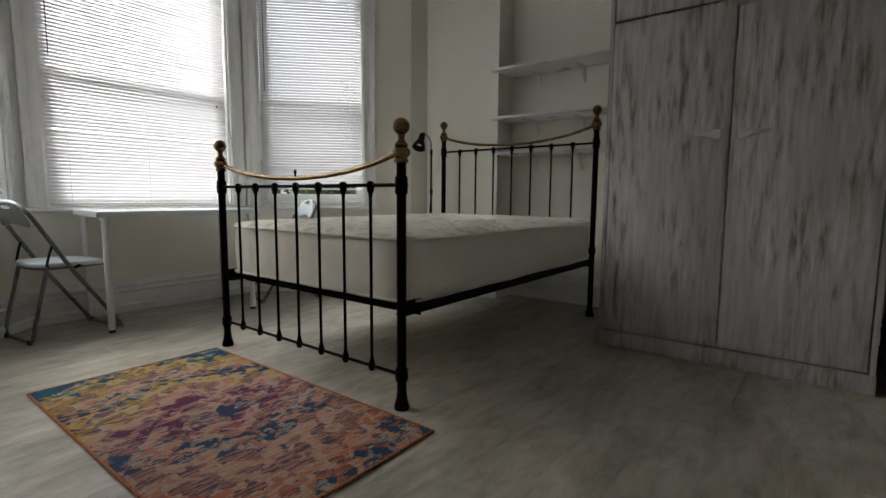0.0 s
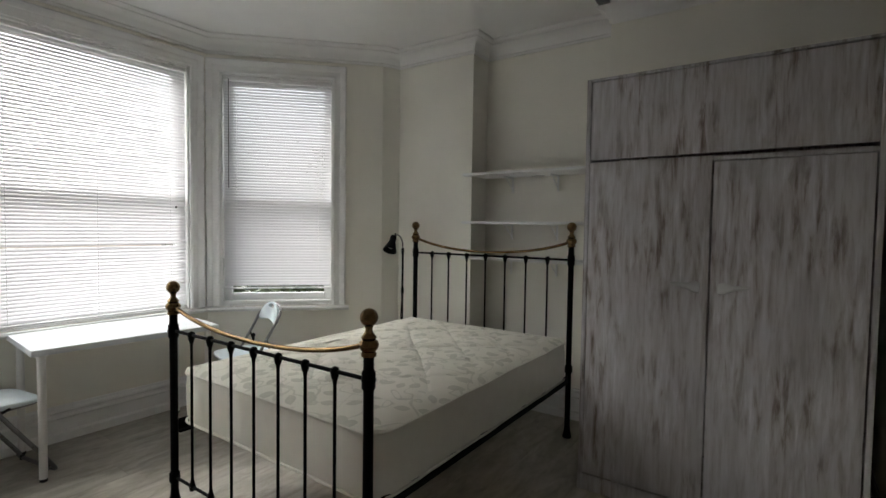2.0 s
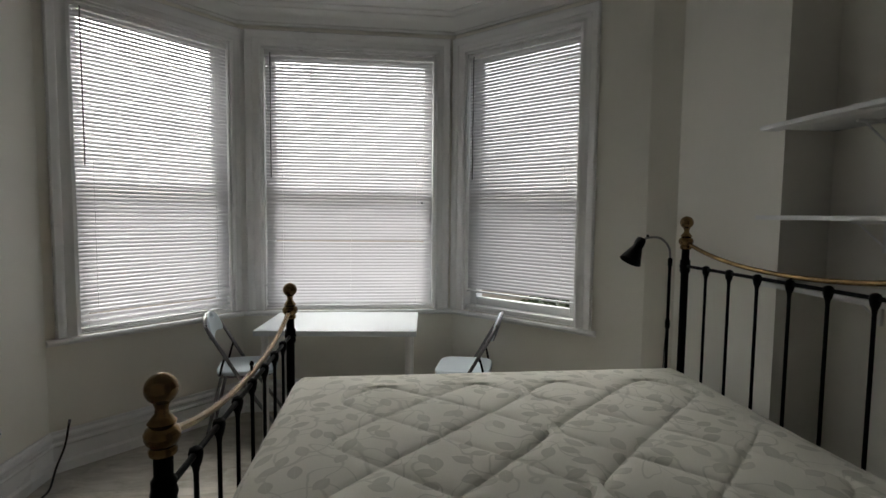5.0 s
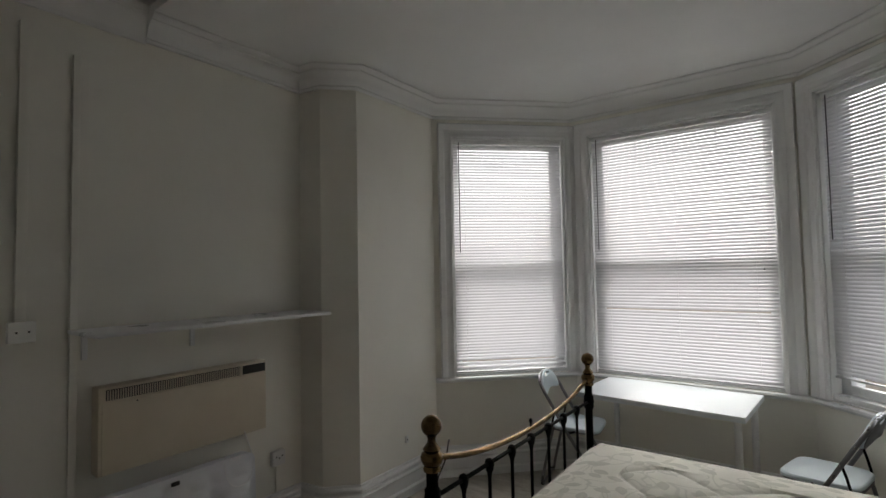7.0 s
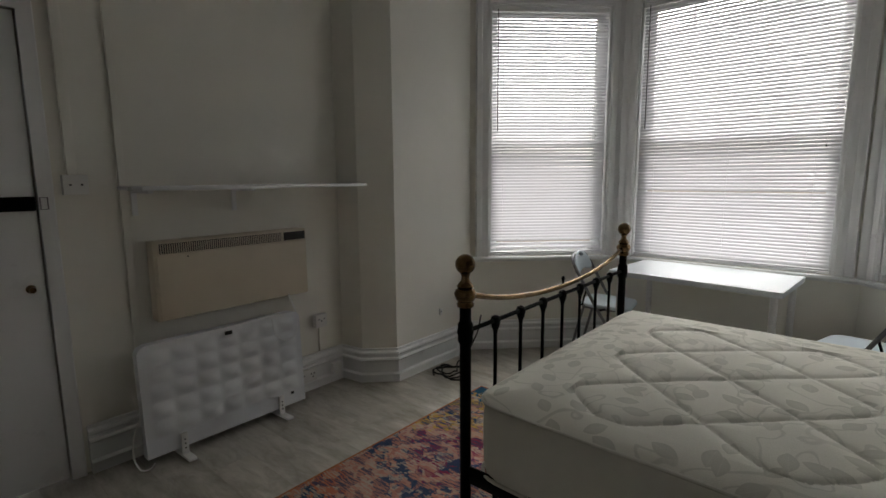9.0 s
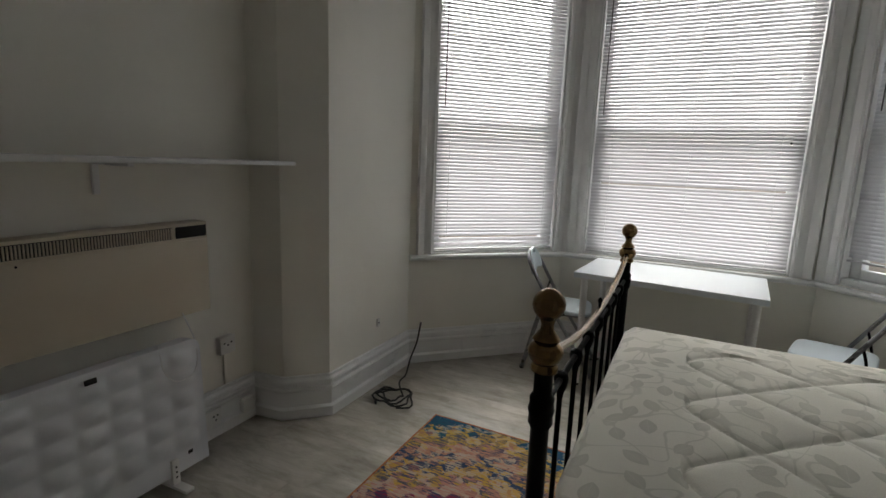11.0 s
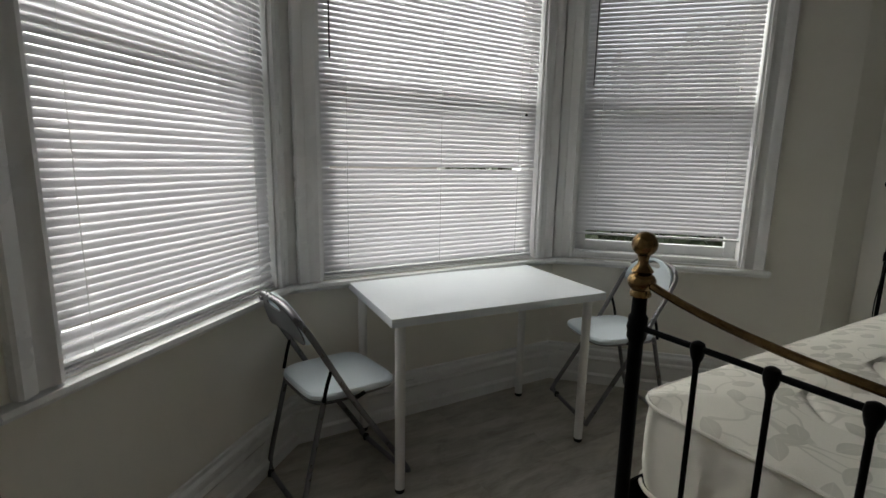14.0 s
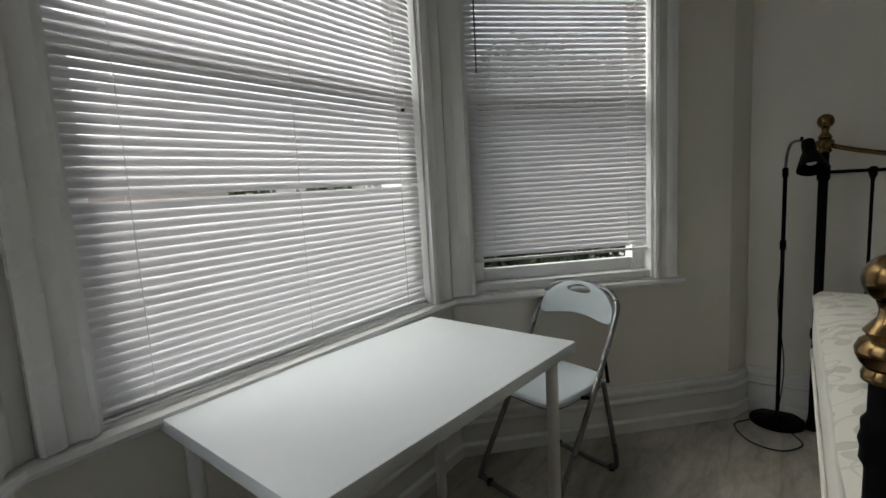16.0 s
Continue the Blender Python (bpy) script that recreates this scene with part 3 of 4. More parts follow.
def mattress():
    mt = thing("mattress", "cream quilted mattress with a pale leaf print", "mattress")
    r = 0.10
    bm = bmesh.new()
    nx, ny = 190, 260
    grid = []
    for j in range(ny + 1):
        row = []
        for i in range(nx + 1):
            x = MX0 + (MX1 - MX0) * i / nx
            y = MY0 + (MY1 - MY0) * j / ny
            # rounded plan corners and crowned top
            ex, ey = min(x - MX0, MX1 - x), min(y - MY0, MY1 - y)
            cx, cy = max(0, r - ex), max(0, r - ey)
            q = math.hypot(cx, cy)
            if q > r:
                f = r / q
                sx = 1 if x > (MX0 + MX1) / 2 else -1
                sy = 1 if y > (MY0 + MY1) / 2 else -1
                x += -sx * cx * (1 - f)
                y += -sy * cy * (1 - f)
            e = min(ex, ey)
            crown = 0.034 * (1 - math.exp(-e / 0.07)) - 0.006 + 0.012 * math.sin(math.pi * i / nx) * math.sin(math.pi * j / ny)
            z = MZ1 + crown + quilt(x, y) + 0.003 * noise.noise((x * 5, y * 5, 0))
            row.append(bm.verts.new((x, y, z)))
        grid.append(row)
    for j in range(ny):
        for i in range(nx):
            bm.faces.new((grid[j][i], grid[j][i + 1], grid[j + 1][i + 1], grid[j + 1][i]))
    top = part("quilted_top", bm, MATTOP, mt, "pale leaf-printed quilted top")
    # border with soft ripples
    outline = []
    for k in range(240):
        t = k / 240 * 4
        s, f = int(t), t % 1
        w, l = (MX1 - MX0) / 2, (MY1 - MY0) / 2
        p = [(-w + 2 * w * f, -l), (w, -l + 2 * l * f), (w - 2 * w * f, l), (-w, l - 2 * l * f)][s]
        cx, cy = max(0, abs(p[0]) - (w - r)), max(0, abs(p[1]) - (l - r))
        q = math.hypot(cx, cy)
        x, y = p
        if q > r:
            x = math.copysign(w - r + cx * r / q, x)
            y = math.copysign(l - r + cy * r / q, y)
        outline.append(((MX0 + MX1) / 2 + x, (MY0 + MY1) / 2 + y, x / w, y / l))
    bm = bmesh.new()
    rings = []
    for h in (0, 0.1, 0.25, 0.5, 0.75, 0.9, 1.0):
        ring = []
        for k, (x, y, nx_, ny_) in enumerate(outline):
            ins = 0.012 * (2 * h - 1) ** 4 + 0.003 * noise.noise((k * 0.35, h * 1.5, 3))
            g = Vector((nx_ ** 9, ny_ ** 9)).normalized() if max(abs(nx_), abs(ny_)) > 0.5 else Vector((0, 0))
            ring.append(bm.verts.new((x - g.x * ins, y - g.y * ins, MZ0 + (MZ1 - MZ0 + 0.004) * h)))
        rings.append(ring)
    n = len(outline)
    for a, b in zip(rings, rings[1:]):
        for k in range(n):
            bm.faces.new((a[k], a[(k + 1) % n], b[(k + 1) % n], b[k]))
    bm.faces.new(rings[0][::-1])
    part("border", bm, MATT, mt)
    for z in (MZ0 + 0.006, MZ1 + 0.002):
        bm = tube(bmesh.new(), [(x, y, z + 0.004 * noise.noise((k * 0.2, z, 1))) for k, (x, y, _, _) in enumerate(outline)], 0.006, 8, True)
        part("piping", bm, MATT, mt)


mattress()
v = coords(MATTOP)


def printed_leaves(scale, offset, half_long, half_wide):
    """Pointed leaves, one to a cell, each turned its own way, with a pale midrib."""
    mp = node(MATTOP, "ShaderNodeMapping")
    mp.inputs["Location"].default_value = (offset, offset * 0.7, 0)
    mp.inputs["Scale"].default_value = (1, 1, 0)
    link(MATTOP, v, mp.inputs["Vector"])
    vor = node(MATTOP, "ShaderNodeTexVoronoi", Scale=scale, Randomness=0.75)
    vor.voronoi_dimensions = "2D"
    link(MATTOP, mp.outputs[0], vor.inputs["Vector"])
    away = node(MATTOP, "ShaderNodeVectorMath")
    away.operation = "SUBTRACT"
    link(MATTOP, mp.outputs[0], away.inputs[0])
    link(MATTOP, vor.outputs["Position"], away.inputs[1])
    chance = node(MATTOP, "ShaderNodeSeparateColor")
    link(MATTOP, vor.outputs["Color"], chance.inputs[0])
    turn = node(MATTOP, "ShaderNodeVectorRotate")
    turn.rotation_type = "Z_AXIS"
    link(MATTOP, away.outputs[0], turn.inputs["Vector"])
    link(MATTOP, math_of(MATTOP, "MULTIPLY", chance.outputs[0], 6.28), turn.inputs["Angle"])
    xy = node(MATTOP, "ShaderNodeSeparateXYZ")
    link(MATTOP, turn.outputs[0], xy.inputs[0])
    run = math_of(MATTOP, "DIVIDE", xy.outputs[0], half_long)
    wide = math_of(MATTOP, "MULTIPLY", math_of(MATTOP, "SUBTRACT", 1.0, math_of(MATTOP, "MULTIPLY", run, run)), half_wide)
    side = math_of(MATTOP, "ABSOLUTE", xy.outputs[1])
    edge = math_of(MATTOP, "SUBTRACT", wide, side)
    body = ramp(MATTOP, math_of(MATTOP, "MULTIPLY", edge, 60.0), [(0.0, (0, 0, 0)), (0.12, (0.9, 0.9, 0.9)), (0.7, (0.8, 0.8, 0.8))])
    rib = ramp(MATTOP, math_of(MATTOP, "MULTIPLY", side, 200.0), [(0.10, (0.75, 0.75, 0.75)), (0.30, (1, 1, 1))])
    kept = ramp(MATTOP, chance.outputs[1], [(0.22, (0, 0, 0)), (0.26, (1, 1, 1))])
    return mix(MATTOP, 1.0, mix(MATTOP, 1.0, body, rib, "MULTIPLY"), kept, "MULTIPLY")


leaf = mix(MATTOP, 1.0, printed_leaves(8.0, 0.0, 0.040, 0.023), printed_leaves(7.0, 3.3, 0.036, 0.021), "LIGHTEN")
for size, at in ((5.0, 0.5), (6.5, 0.44)):
    vine = noise_of(MATTOP, v, size, 1, 0.35, 0.6)
    line = ramp(MATTOP, vine, [(at - 0.014, (0, 0, 0)), (at - 0.007, (0.65, 0.65, 0.65)), (at + 0.007, (0.65, 0.65, 0.65)), (at + 0.014, (0, 0, 0))])
    leaf = mix(MATTOP, 1.0, leaf, line, "LIGHTEN")
weave = noise_of(MATTOP, coords(MATTOP, (260, 260, 260)), 1, 2)
base = mix(MATTOP, weave, (0.81, 0.79, 0.71), (0.73, 0.71, 0.635))
faded = noise_of(MATTOP, v, 3.0, 3)
leaf = mix(MATTOP, 1.0, leaf, ramp(MATTOP, faded, [(0.3, (0.65, 0.65, 0.65)), (0.65, (1, 1, 1))]), "MULTIPLY")
link(MATTOP, mix(MATTOP, leaf, base, (0.54, 0.53, 0.46)), bsdf(MATTOP).inputs["Base Color"])
bump(MATTOP, weave, 0.3, 0.002)

# ---- wardrobe ----
WX0, WX1, WY0, WY1, WH = -0.775, 0.44, 2.985, 3.585, 2.215


PALE = paint("pale_limed_wood", (0.66, 0.66, 0.655), 0.6, 0.12, 60, 0.3)


def wardrobe():
    w = thing("wardrobe", "tall grey whitewashed wooden wardrobe with two doors", "wardrobe")
    t = 0.022
    for x in (WX0, WX1 - t):
        part("side_panel", boxed((x, WY0 - 0.012, 0.0), (x + t, WY1, WH), 0.002), WASH, w)
    part("top_board", boxed((WX0 + t, WY0 - 0.012, WH - 0.014), (WX1 - t, WY1, WH), 0.002), WASH, w)
    part("cross_board", boxed((WX0 + t, WY0 - 0.003, 1.750), (WX1 - t, WY1 - 0.012, 1.773), 0.002), WASH, w)
    part("back_panel", boxed((WX0 + t, WY1 - 0.012, 0.0), (WX1 - t, WY1 - 0.002, WH - 0.014)), WASH, w)
    part("floor_board", boxed((WX0 + t, WY0 + 0.03, 0.087), (WX1 - t, WY1 - 0.012, 0.1)), WASH, w)
    part("plinth", boxed((WX0 - 0.004, WY0 - 0.014, 0.0), (WX1 + 0.004, WY0 + 0.012, 0.086), 0.003), WASH, w)
    part("top_panel", boxed((WX0 + t + 0.005, WY0 - 0.010, 1.788), (WX1 - t - 0.004, WY0 + 0.014, WH - 0.018), 0.003), WASH, w)
    mid = -0.170
    for a, b, s, top in ((WX0 + t + 0.002, mid - 0.003, -1, 1.775), (mid + 0.003, WX1 - t - 0.007, 1, 1.745)):
        d = part("door", boxed((a + 0.002, WY0 - 0.014, 0.096), (b, WY0 - 0.007, top), 0.003), WASH, w)
        # carved leaf-shaped wooden handle
        x0 = mid + s * 0.038
        bm = bmesh.new()
        secs = []
        for k in range(9):
            f = k / 8
            x = x0 + s * 0.13 * f
            h = 0.022 * (1 - f) ** 0.8 * (1 + 0.35 * math.sin(f * 9.0)) + 0.004
            z = 1.150 + 0.014 * f
            secs.append([bm.verts.new((x, WY0 - 0.012 - dd, z + hh)) for dd, hh in ((0, -h), (0.012, -h * 0.7), (0.016, 0), (0.010, h * 0.7), (0, h))])
        for p, q in zip(secs, secs[1:]):
            for j in range(4):
                bm.faces.new((p[j], p[j + 1], q[j + 1], q[j]))
        bm.faces.new(secs[0])
        bm.faces.new(secs[-1][::-1])
        part("handle", bm, PALE, d, "carved whitewashed handle")


wardrobe()

# ---- table ----
TC = Vector((-3.389, 1.766))
TTURN = -4.6


def table():
    t = thing("desk_table", "plain white rectangular table on round legs", "table", pose(TC.x, TC.y, 0, 0, 0, TTURN))
    part("tabletop", boxed((-0.3, -0.505, 0.706), (0.31, 0.5, 0.74), 0.0025), TABLE, t)
    for x in (-0.25, 0.25):
        for y in (-0.45, 0.45):
            leg = part("leg", lathe(bmesh.new(), [(0.0195, 0.018), (0.0198, 0.025), (0.0198, 0.69), (0.03, 0.692), (0.03, 0.706)], (x, y, 0), 20), LEGW, t)
            part("foot", lathe(bmesh.new(), [(0.017, 0), (0.019, 0.003), (0.019, 0.017), (0.016, 0.018)], (x, y, 0), 16), RUBBER, leg, "black plastic foot")


table()


# ---- folding chairs ----
def pad(bm, outline, thick, hole=None, curve=0.0):
    """A rounded pad in (x, z) with thickness along y; the outline may have a matching hole."""
    n = len(outline)
    cx = sum(p[0] for p in outline) / n
    cz = sum(p[1] for p in outline) / n
    inner = hole or [(cx, cz)] * n

    def at(p, y):
        return (p[0], y + curve * (p[0] / 0.2) ** 2, p[1])

    def lerp(a, b, t):
        return (a[0] + (b[0] - a[0]) * t, a[1] + (b[1] - a[1]) * t)
    rings = []
    for t, y in ((0.10, thick / 2), (0.03, thick * 0.42), (0.0, thick * 0.2), (0.0, -thick * 0.2), (0.03, -thick * 0.42), (0.10, -thick / 2)):
        rings.append([bm.verts.new(at(lerp(o, i, t), y)) for o, i in zip(outline, inner)])
    for t, y in ((0.93, -thick / 2), (0.93, thick / 2)):
        if hole:
            rings.append([bm.verts.new(at(lerp(o, i, t), y)) for o, i in zip(outline, inner)])
    pairs = list(zip(rings, rings[1:])) + ([(rings[-1], rings[0])] if hole else [])
    for a, b in pairs:
        for k in range(n):
            bm.faces.new((a[k], a[(k + 1) % n], b[(k + 1) % n], b[k]))
    if not hole:
        bm.faces.new(rings[0][::-1])
        bm.faces.new(rings[-1])
    return bm


def chair(m):
    c = thing("folding_chair", "folding chair with white padded seat and grey tube frame", "chair", m, "folding chairs by the table")
    hw = 0.195
    # long loop: front floor bar, up past the seat to the back
    side = [(-0.212, 0.012), (-0.202, 0.05), (0.02, 0.39), (0.13, 0.58), (0.198, 0.70), (0.22, 0.765)]
    loop = [(-hw + 0.05, side[0][0], 0.012), (-hw + 0.012, side[0][0] + 0.002, 0.02)] + [(-hw, y, z) for y, z in side[1:5]] + [(-hw + 0.02, 0.228, 0.75), (-hw + 0.075, 0.243, 0.787), (0, 0.247, 0.798)]
    pts = smooth_path(loop + [(-x, y, z) for x, y, z in loop[-2::-1]], 5)
    part("back_frame", tube(bmesh.new(), pts, 0.0115, 10, True), STEEL, c)
    # short frame: rear floor bar, up to the seat front
    h2 = hw - 0.024
    lp = [(-h2 + 0.07, 0.236, 0.012), (-h2 + 0.02, 0.234, 0.020), (-h2, 0.228, 0.065), (-h2, 0.18, 0.27), (-h2, 0.138, 0.44)]
    pts = smooth_path(lp[::-1] + [(-x, y, z) for x, y, z in lp], 5)
    part("rear_frame", tube(bmesh.new(), pts, 0.0105, 10), STEEL, c)
    # seat
    out = []
    for k in range(44):
        a = 2 * math.pi * k / 44
        ca, sa = math.cos(a), math.sin(a)
        w = 0.182 - 0.012 * sa
        out.append((w * math.copysign(abs(ca) ** 0.42, ca), 0.185 * math.copysign(abs(sa) ** 0.42, sa)))
    bm = pad(bmesh.new(), out, 0.032)
    bmesh.ops.transform(bm, matrix=pose(0, 0.0, 0.434, 88, 0, 180), verts=bm.verts)
    part("seat", bm, VINYL, c, "white padded seat")
    bm = tube(bmesh.new(), [Vector((p[0] * 0.955, p[1] * 0.955, 0.417)) for p in out], 0.007, 8, True)
    part("seat_rim", bm, STEEL, c)
    # backrest with a hand slot
    out, hole = [], []
    for k in range(48):
        a = 2 * math.pi * k / 48
        ca, sa = math.cos(a), math.sin(a)
        x = 0.186 * math.copysign(abs(ca) ** 0.6, ca)
        z = 0.085 * math.copysign(abs(sa) ** 0.75, sa)
        if sa < 0:
            z *= 0.62 + 0.38 * abs(x / 0.178) ** 2 * 0.3
        z -= 0.055 * (abs(x) / 0.178) ** 2 * (1 if sa > 0 else 0.75)
        out.append((x, z))
        hole.append((0.05 * ca, 0.055 + 0.013 * sa))
    bm = pad(bmesh.new(), out, 0.024, hole, -0.012)
    bmesh.ops.transform(bm, matrix=pose(0, 0.220, 0.728, -17, 0, 0), verts=bm.verts)
    back = part("backrest", bm, VINYL, c, "white padded backrest with hand slot")
    # thin dark sheet behind the pad: the shade on its rear as colour
    small = [(x * 0.95, z * 0.95) for x, z in out]
    bm = pad(bmesh.new(), small, 0.006, [(x * 1.1, z) for x, z in hole], -0.012)
    bmesh.ops.transform(bm, matrix=pose(0, 0.220, 0.728, -17, 0, 0) @ Matrix.Translation((0, 0.014, 0)), verts=bm.verts)
    part("back_shade", bm, BACKSHADE, back, "dark grey sheet for the shaded rear of the backrest")
    for s in (-1, 1):
        part("hinge", tube(bmesh.new(), [(s * 0.184, -0.02, 0.425), (s * 0.184, 0.035, 0.405)], 0.008, 8), BLACK, c)
        part("link", tube(bmesh.new(), [(s * 0.186, 0.15, 0.435), (s * 0.188, 0.135, 0.50), (s * 0.191, 0.118, 0.555)], 0.007, 8), BLACK, c)
        for y in (-0.212, 0.239):
            part("foot_cap", lathe(bmesh.new(), [(0.012, 0), (0.014, 0.004), (0.013, 0.022), (0.010, 0.026)], (s * 0.14, y, 0), 12), RUBBER, c)
    return c


ch = chair(pose(-3.295, 2.585, 0, 0, 0, -16.5))
copy_thing(ch, pose(-3.42, 1.13, 0, 0, 0, 189))

# ---- floor lamp ----
def floor_lamp():
    l = thing("floor_lamp", "black metal floor lamp with bendy neck", "lamp")
    x, y = -2.525, 3.578
    part("base", lathe(bmesh.new(), [(0.112, 0), (0.118, 0.004), (0.118, 0.014), (0.108, 0.021), (0.02, 0.028), (0.012, 0.04)], (x, y, 0), 28), BLACK, l)
    part("pole", lathe(bmesh.new(), [(0.0085, 0.025), (0.0085, 0.86), (0.013, 0.862), (0.013, 0.905), (0.0085, 0.907), (0.0085, 1.20), (0.012, 1.202), (0.012, 1.24), (0.006, 1.245)], (x, y, 0), 14), BLACK, l)
    neck = smooth_path([(x, y, 1.235), (x + 0.004, y - 0.012, 1.30), (x + 0.02, y - 0.07, 1.35), (x + 0.055, y - 0.16, 1.355), (x + 0.078, y - 0.216, 1.334)], 6)
    part("gooseneck", tube(bmesh.new(), neck, 0.006, 10), STEEL, l, "chrome flexible neck")
    head = look((x + 0.078, y - 0.216, 1.334), (x + 0.096, y - 0.286, 1.219))
    prof = [(0.012, 0.02), (0.022, 0.018), (0.026, -0.005), (0.025, -0.035), (0.032, -0.05), (0.056, -0.118), (0.054, -0.118), (0.028, -0.05), (0.02, -0.03)]
    part("shade", lathe(bmesh.new(), prof, n=24, m=head), BLACK, l, "black conical shade")
    part("bulb", lathe(bmesh.new(), [(0.012, -0.03), (0.02, -0.05), (0.024, -0.07), (0.018, -0.09), (0.004, -0.098)], n=14, m=head), PLASTIC, l)
    part("switch", boxed((x + 0.05, y - 0.17, 1.352), (x + 0.062, y - 0.158, 1.371), 0.003), BLACK, l)
    cord = smooth_path([(x, y - 0.02, 0.02), (x + 0.02, y - 0.01, 0.3), (x - 0.012, y - 0.008, 0.6), (x + 0.006, y - 0.01, 0.88)], 8)
    part("flex", tube(bmesh.new(), cord, 0.0028, 6), RUBBER, l)
    fl = smooth_path([(x + 0.06, y - 0.10, 0.004), (x + 0.10, y - 0.2, 0.004), (x + 0.02, y - 0.3, 0.004), (x - 0.1, y - 0.27, 0.004), (x - 0.17, y - 0.13, 0.004), (x - 0.1, y - 0.06, 0.02), (x - 0.07, y - 0.02, 0.03)], 8)
    part("floor_flex", tube(bmesh.new(), fl, 0.0032, 6), RUBBER, l)


floor_lamp()

# ---- alcove shelves over the bed ----
for z in (1.838, 1.465, 1.188):
    s = thing("wall_shelf", "white painted shelf in the recess on brackets", "shelf", None, "shelves in the recess")
    part("board", box(boxed((-1.925, 3.695, z - 0.009), (-0.875, 3.925, z + 0.009), 0.001), (-1.968, 3.615, z - 0.009), (-0.875, 3.695, z + 0.009), 0.001), GLOSS, s)
    for x in (-1.68, -1.30):
        bm = boxed((x - 0.006, 3.915, z - 0.13), (x + 0.006, 3.93, z - 0.009), 0.001)
        box(bm, (x - 0.006, 3.77, z - 0.02), (x + 0.006, 3.915, z - 0.009), 0.001)
        tube(bm, [(x, 3.80, z - 0.018), (x, 3.92, z - 0.11)], 0.004, 6)
        part("bracket", bm, GLOSS, s)

# ---- alcove shelf over the heater ----
s = thing("mantel_shelf", "long white painted shelf above the heater", "shelf")
part("board", boxed((-1.895, DOORY, 1.324), (-0.640, 0.18, 1.342), 0.004), GLOSS, s)
for x in (-0.705, -1.20):
    bm = boxed((x - 0.012, DOORY, 1.20), (x + 0.012, DOORY + 0.014, 1.323), 0.002)
    box(bm, (x - 0.012, DOORY + 0.014, 1.31), (x + 0.012, 0.08, 1.323), 0.002)
    part("bracket", bm, GLOSS, s)

# ---- panel heater ----
CREAM = paint("cream_enamel", (0.68, 0.60, 0.47), 0.45, 0.06, 100, 0.06)
GREY = mat("dark_grille", (0.03, 0.028, 0.026), 0.5)
h = thing("panel_heater", "cream metal wall heater with a slotted top grille", "heater")
HX0, HX1, HZ0, HZ1, HY = -1.597, -0.737, 0.672, 1.072, -0.062
part("body", boxed((HX0, DOORY + 0.004, HZ0), (HX1, HY, HZ1), 0.006), CREAM, h)
part("front_panel", boxed((HX0 + 0.004, HY - 0.004, HZ0 + 0.004), (HX1 - 0.014, HY + 0.006, HZ1 - 0.075), 0.003), CREAM, h)
part("grille_back", boxed((HX0 + 0.165, HY - 0.002, HZ1 - 0.062), (HX1 - 0.03, HY + 0.003, HZ1 - 0.014), 0.001), GREY, h)
fin = boxed((-0.0022, 0, 0), (0.0022, 0.006, 0.044))
f0 = part("grille_bar", fin, CREAM, h, smooth=False)
f0.location = (HX1 - 0.036, HY + 0.002, HZ1 - 0.060)
for k in range(1, 62):
    o = f0.copy()
    scene.collection.objects.link(o)
    o.location.x = HX1 - 0.036 - k * 0.0107
part("control_panel", boxed((HX0 + 0.008, HY, HZ1 - 0.062), (HX0 + 0.15, HY + 0.004, HZ1 - 0.014), 0.001), GREY, h, "dark control panel")
part("lamp_dot", lathe(bmesh.new(), [(0.004, 0), (0.004, 0.003)], n=8, m=Matrix.Translation((HX1 - 0.16, HY + 0.005, HZ1 - 0.085)) @ pose(0, 0, 0, -90)), RUBBER, h)

# ---- oil-free radiator with a pillowed front ----
RW = paint("radiator_white", (0.80, 0.81, 0.83), 0.35, 0.015, 150, 0.03)
rad = thing("electric_radiator", "white electric panel radiator with pillowed front on feet", "radiator", pose(-1.035, 0.02, 0.045, 3, 0, 0))
RL, RH = 0.435, 0.55


ROUND = 0.045


def pillow(x, z):
    e = min(RL - abs(x), z, RH - z)
    k = min(1, max(0, (e - 0.02) / 0.03))
    if z < 0.085:
        return 0.0
    a = math.sin(math.pi * (x + RL - 0.03) / (2 * RL - 0.06) * 7) ** 2 * math.sin(math.pi * (z - 0.085) / (RH - 0.105) * 5) ** 2
    return 0.014 * a ** 0.65 * k


def half_width(z):
    """Half the panel's width at a height, with rounded corners."""
    d = max(0.0, z - (RH - ROUND))
    return RL - ROUND + math.sqrt(max(0.0, ROUND * ROUND - d * d))


bm = bmesh.new()
nx, nz = 98, 80
g = [[bm.verts.new(((2 * i / nx - 1) * half_width(RH * j / nz), 0.0285 + pillow(-RL + 2 * RL * i / nx, RH * j / nz), RH * j / nz)) for i in range(nx + 1)] for j in range(nz + 1)]
for j in range(nz):
    for i in range(nx):
        bm.faces.new((g[j][i], g[j][i + 1], g[j + 1][i + 1], g[j + 1][i]))
part("front", bm, RW, rad)
outline = [(half_width(RH * j / nz), RH * j / nz) for j in range(nz + 1)]
outline += [(-x, z) for x, z in outline[::-1]]
bm = bmesh.new()
rings = [[bm.verts.new((x * f, y, z)) for x, z in outline] for y, f in ((-0.03, 0.985), (-0.024, 1.0), (0.022, 1.0), (0.0285, 0.996))]
for p, q in zip(rings, rings[1:]):
    for k in range(len(p)):
        bm.faces.new((p[k], p[(k + 1) % len(p)], q[(k + 1) % len(p)], q[k]))
bm.faces.new(rings[0][::-1])
part("back_case", bm, RW, rad)
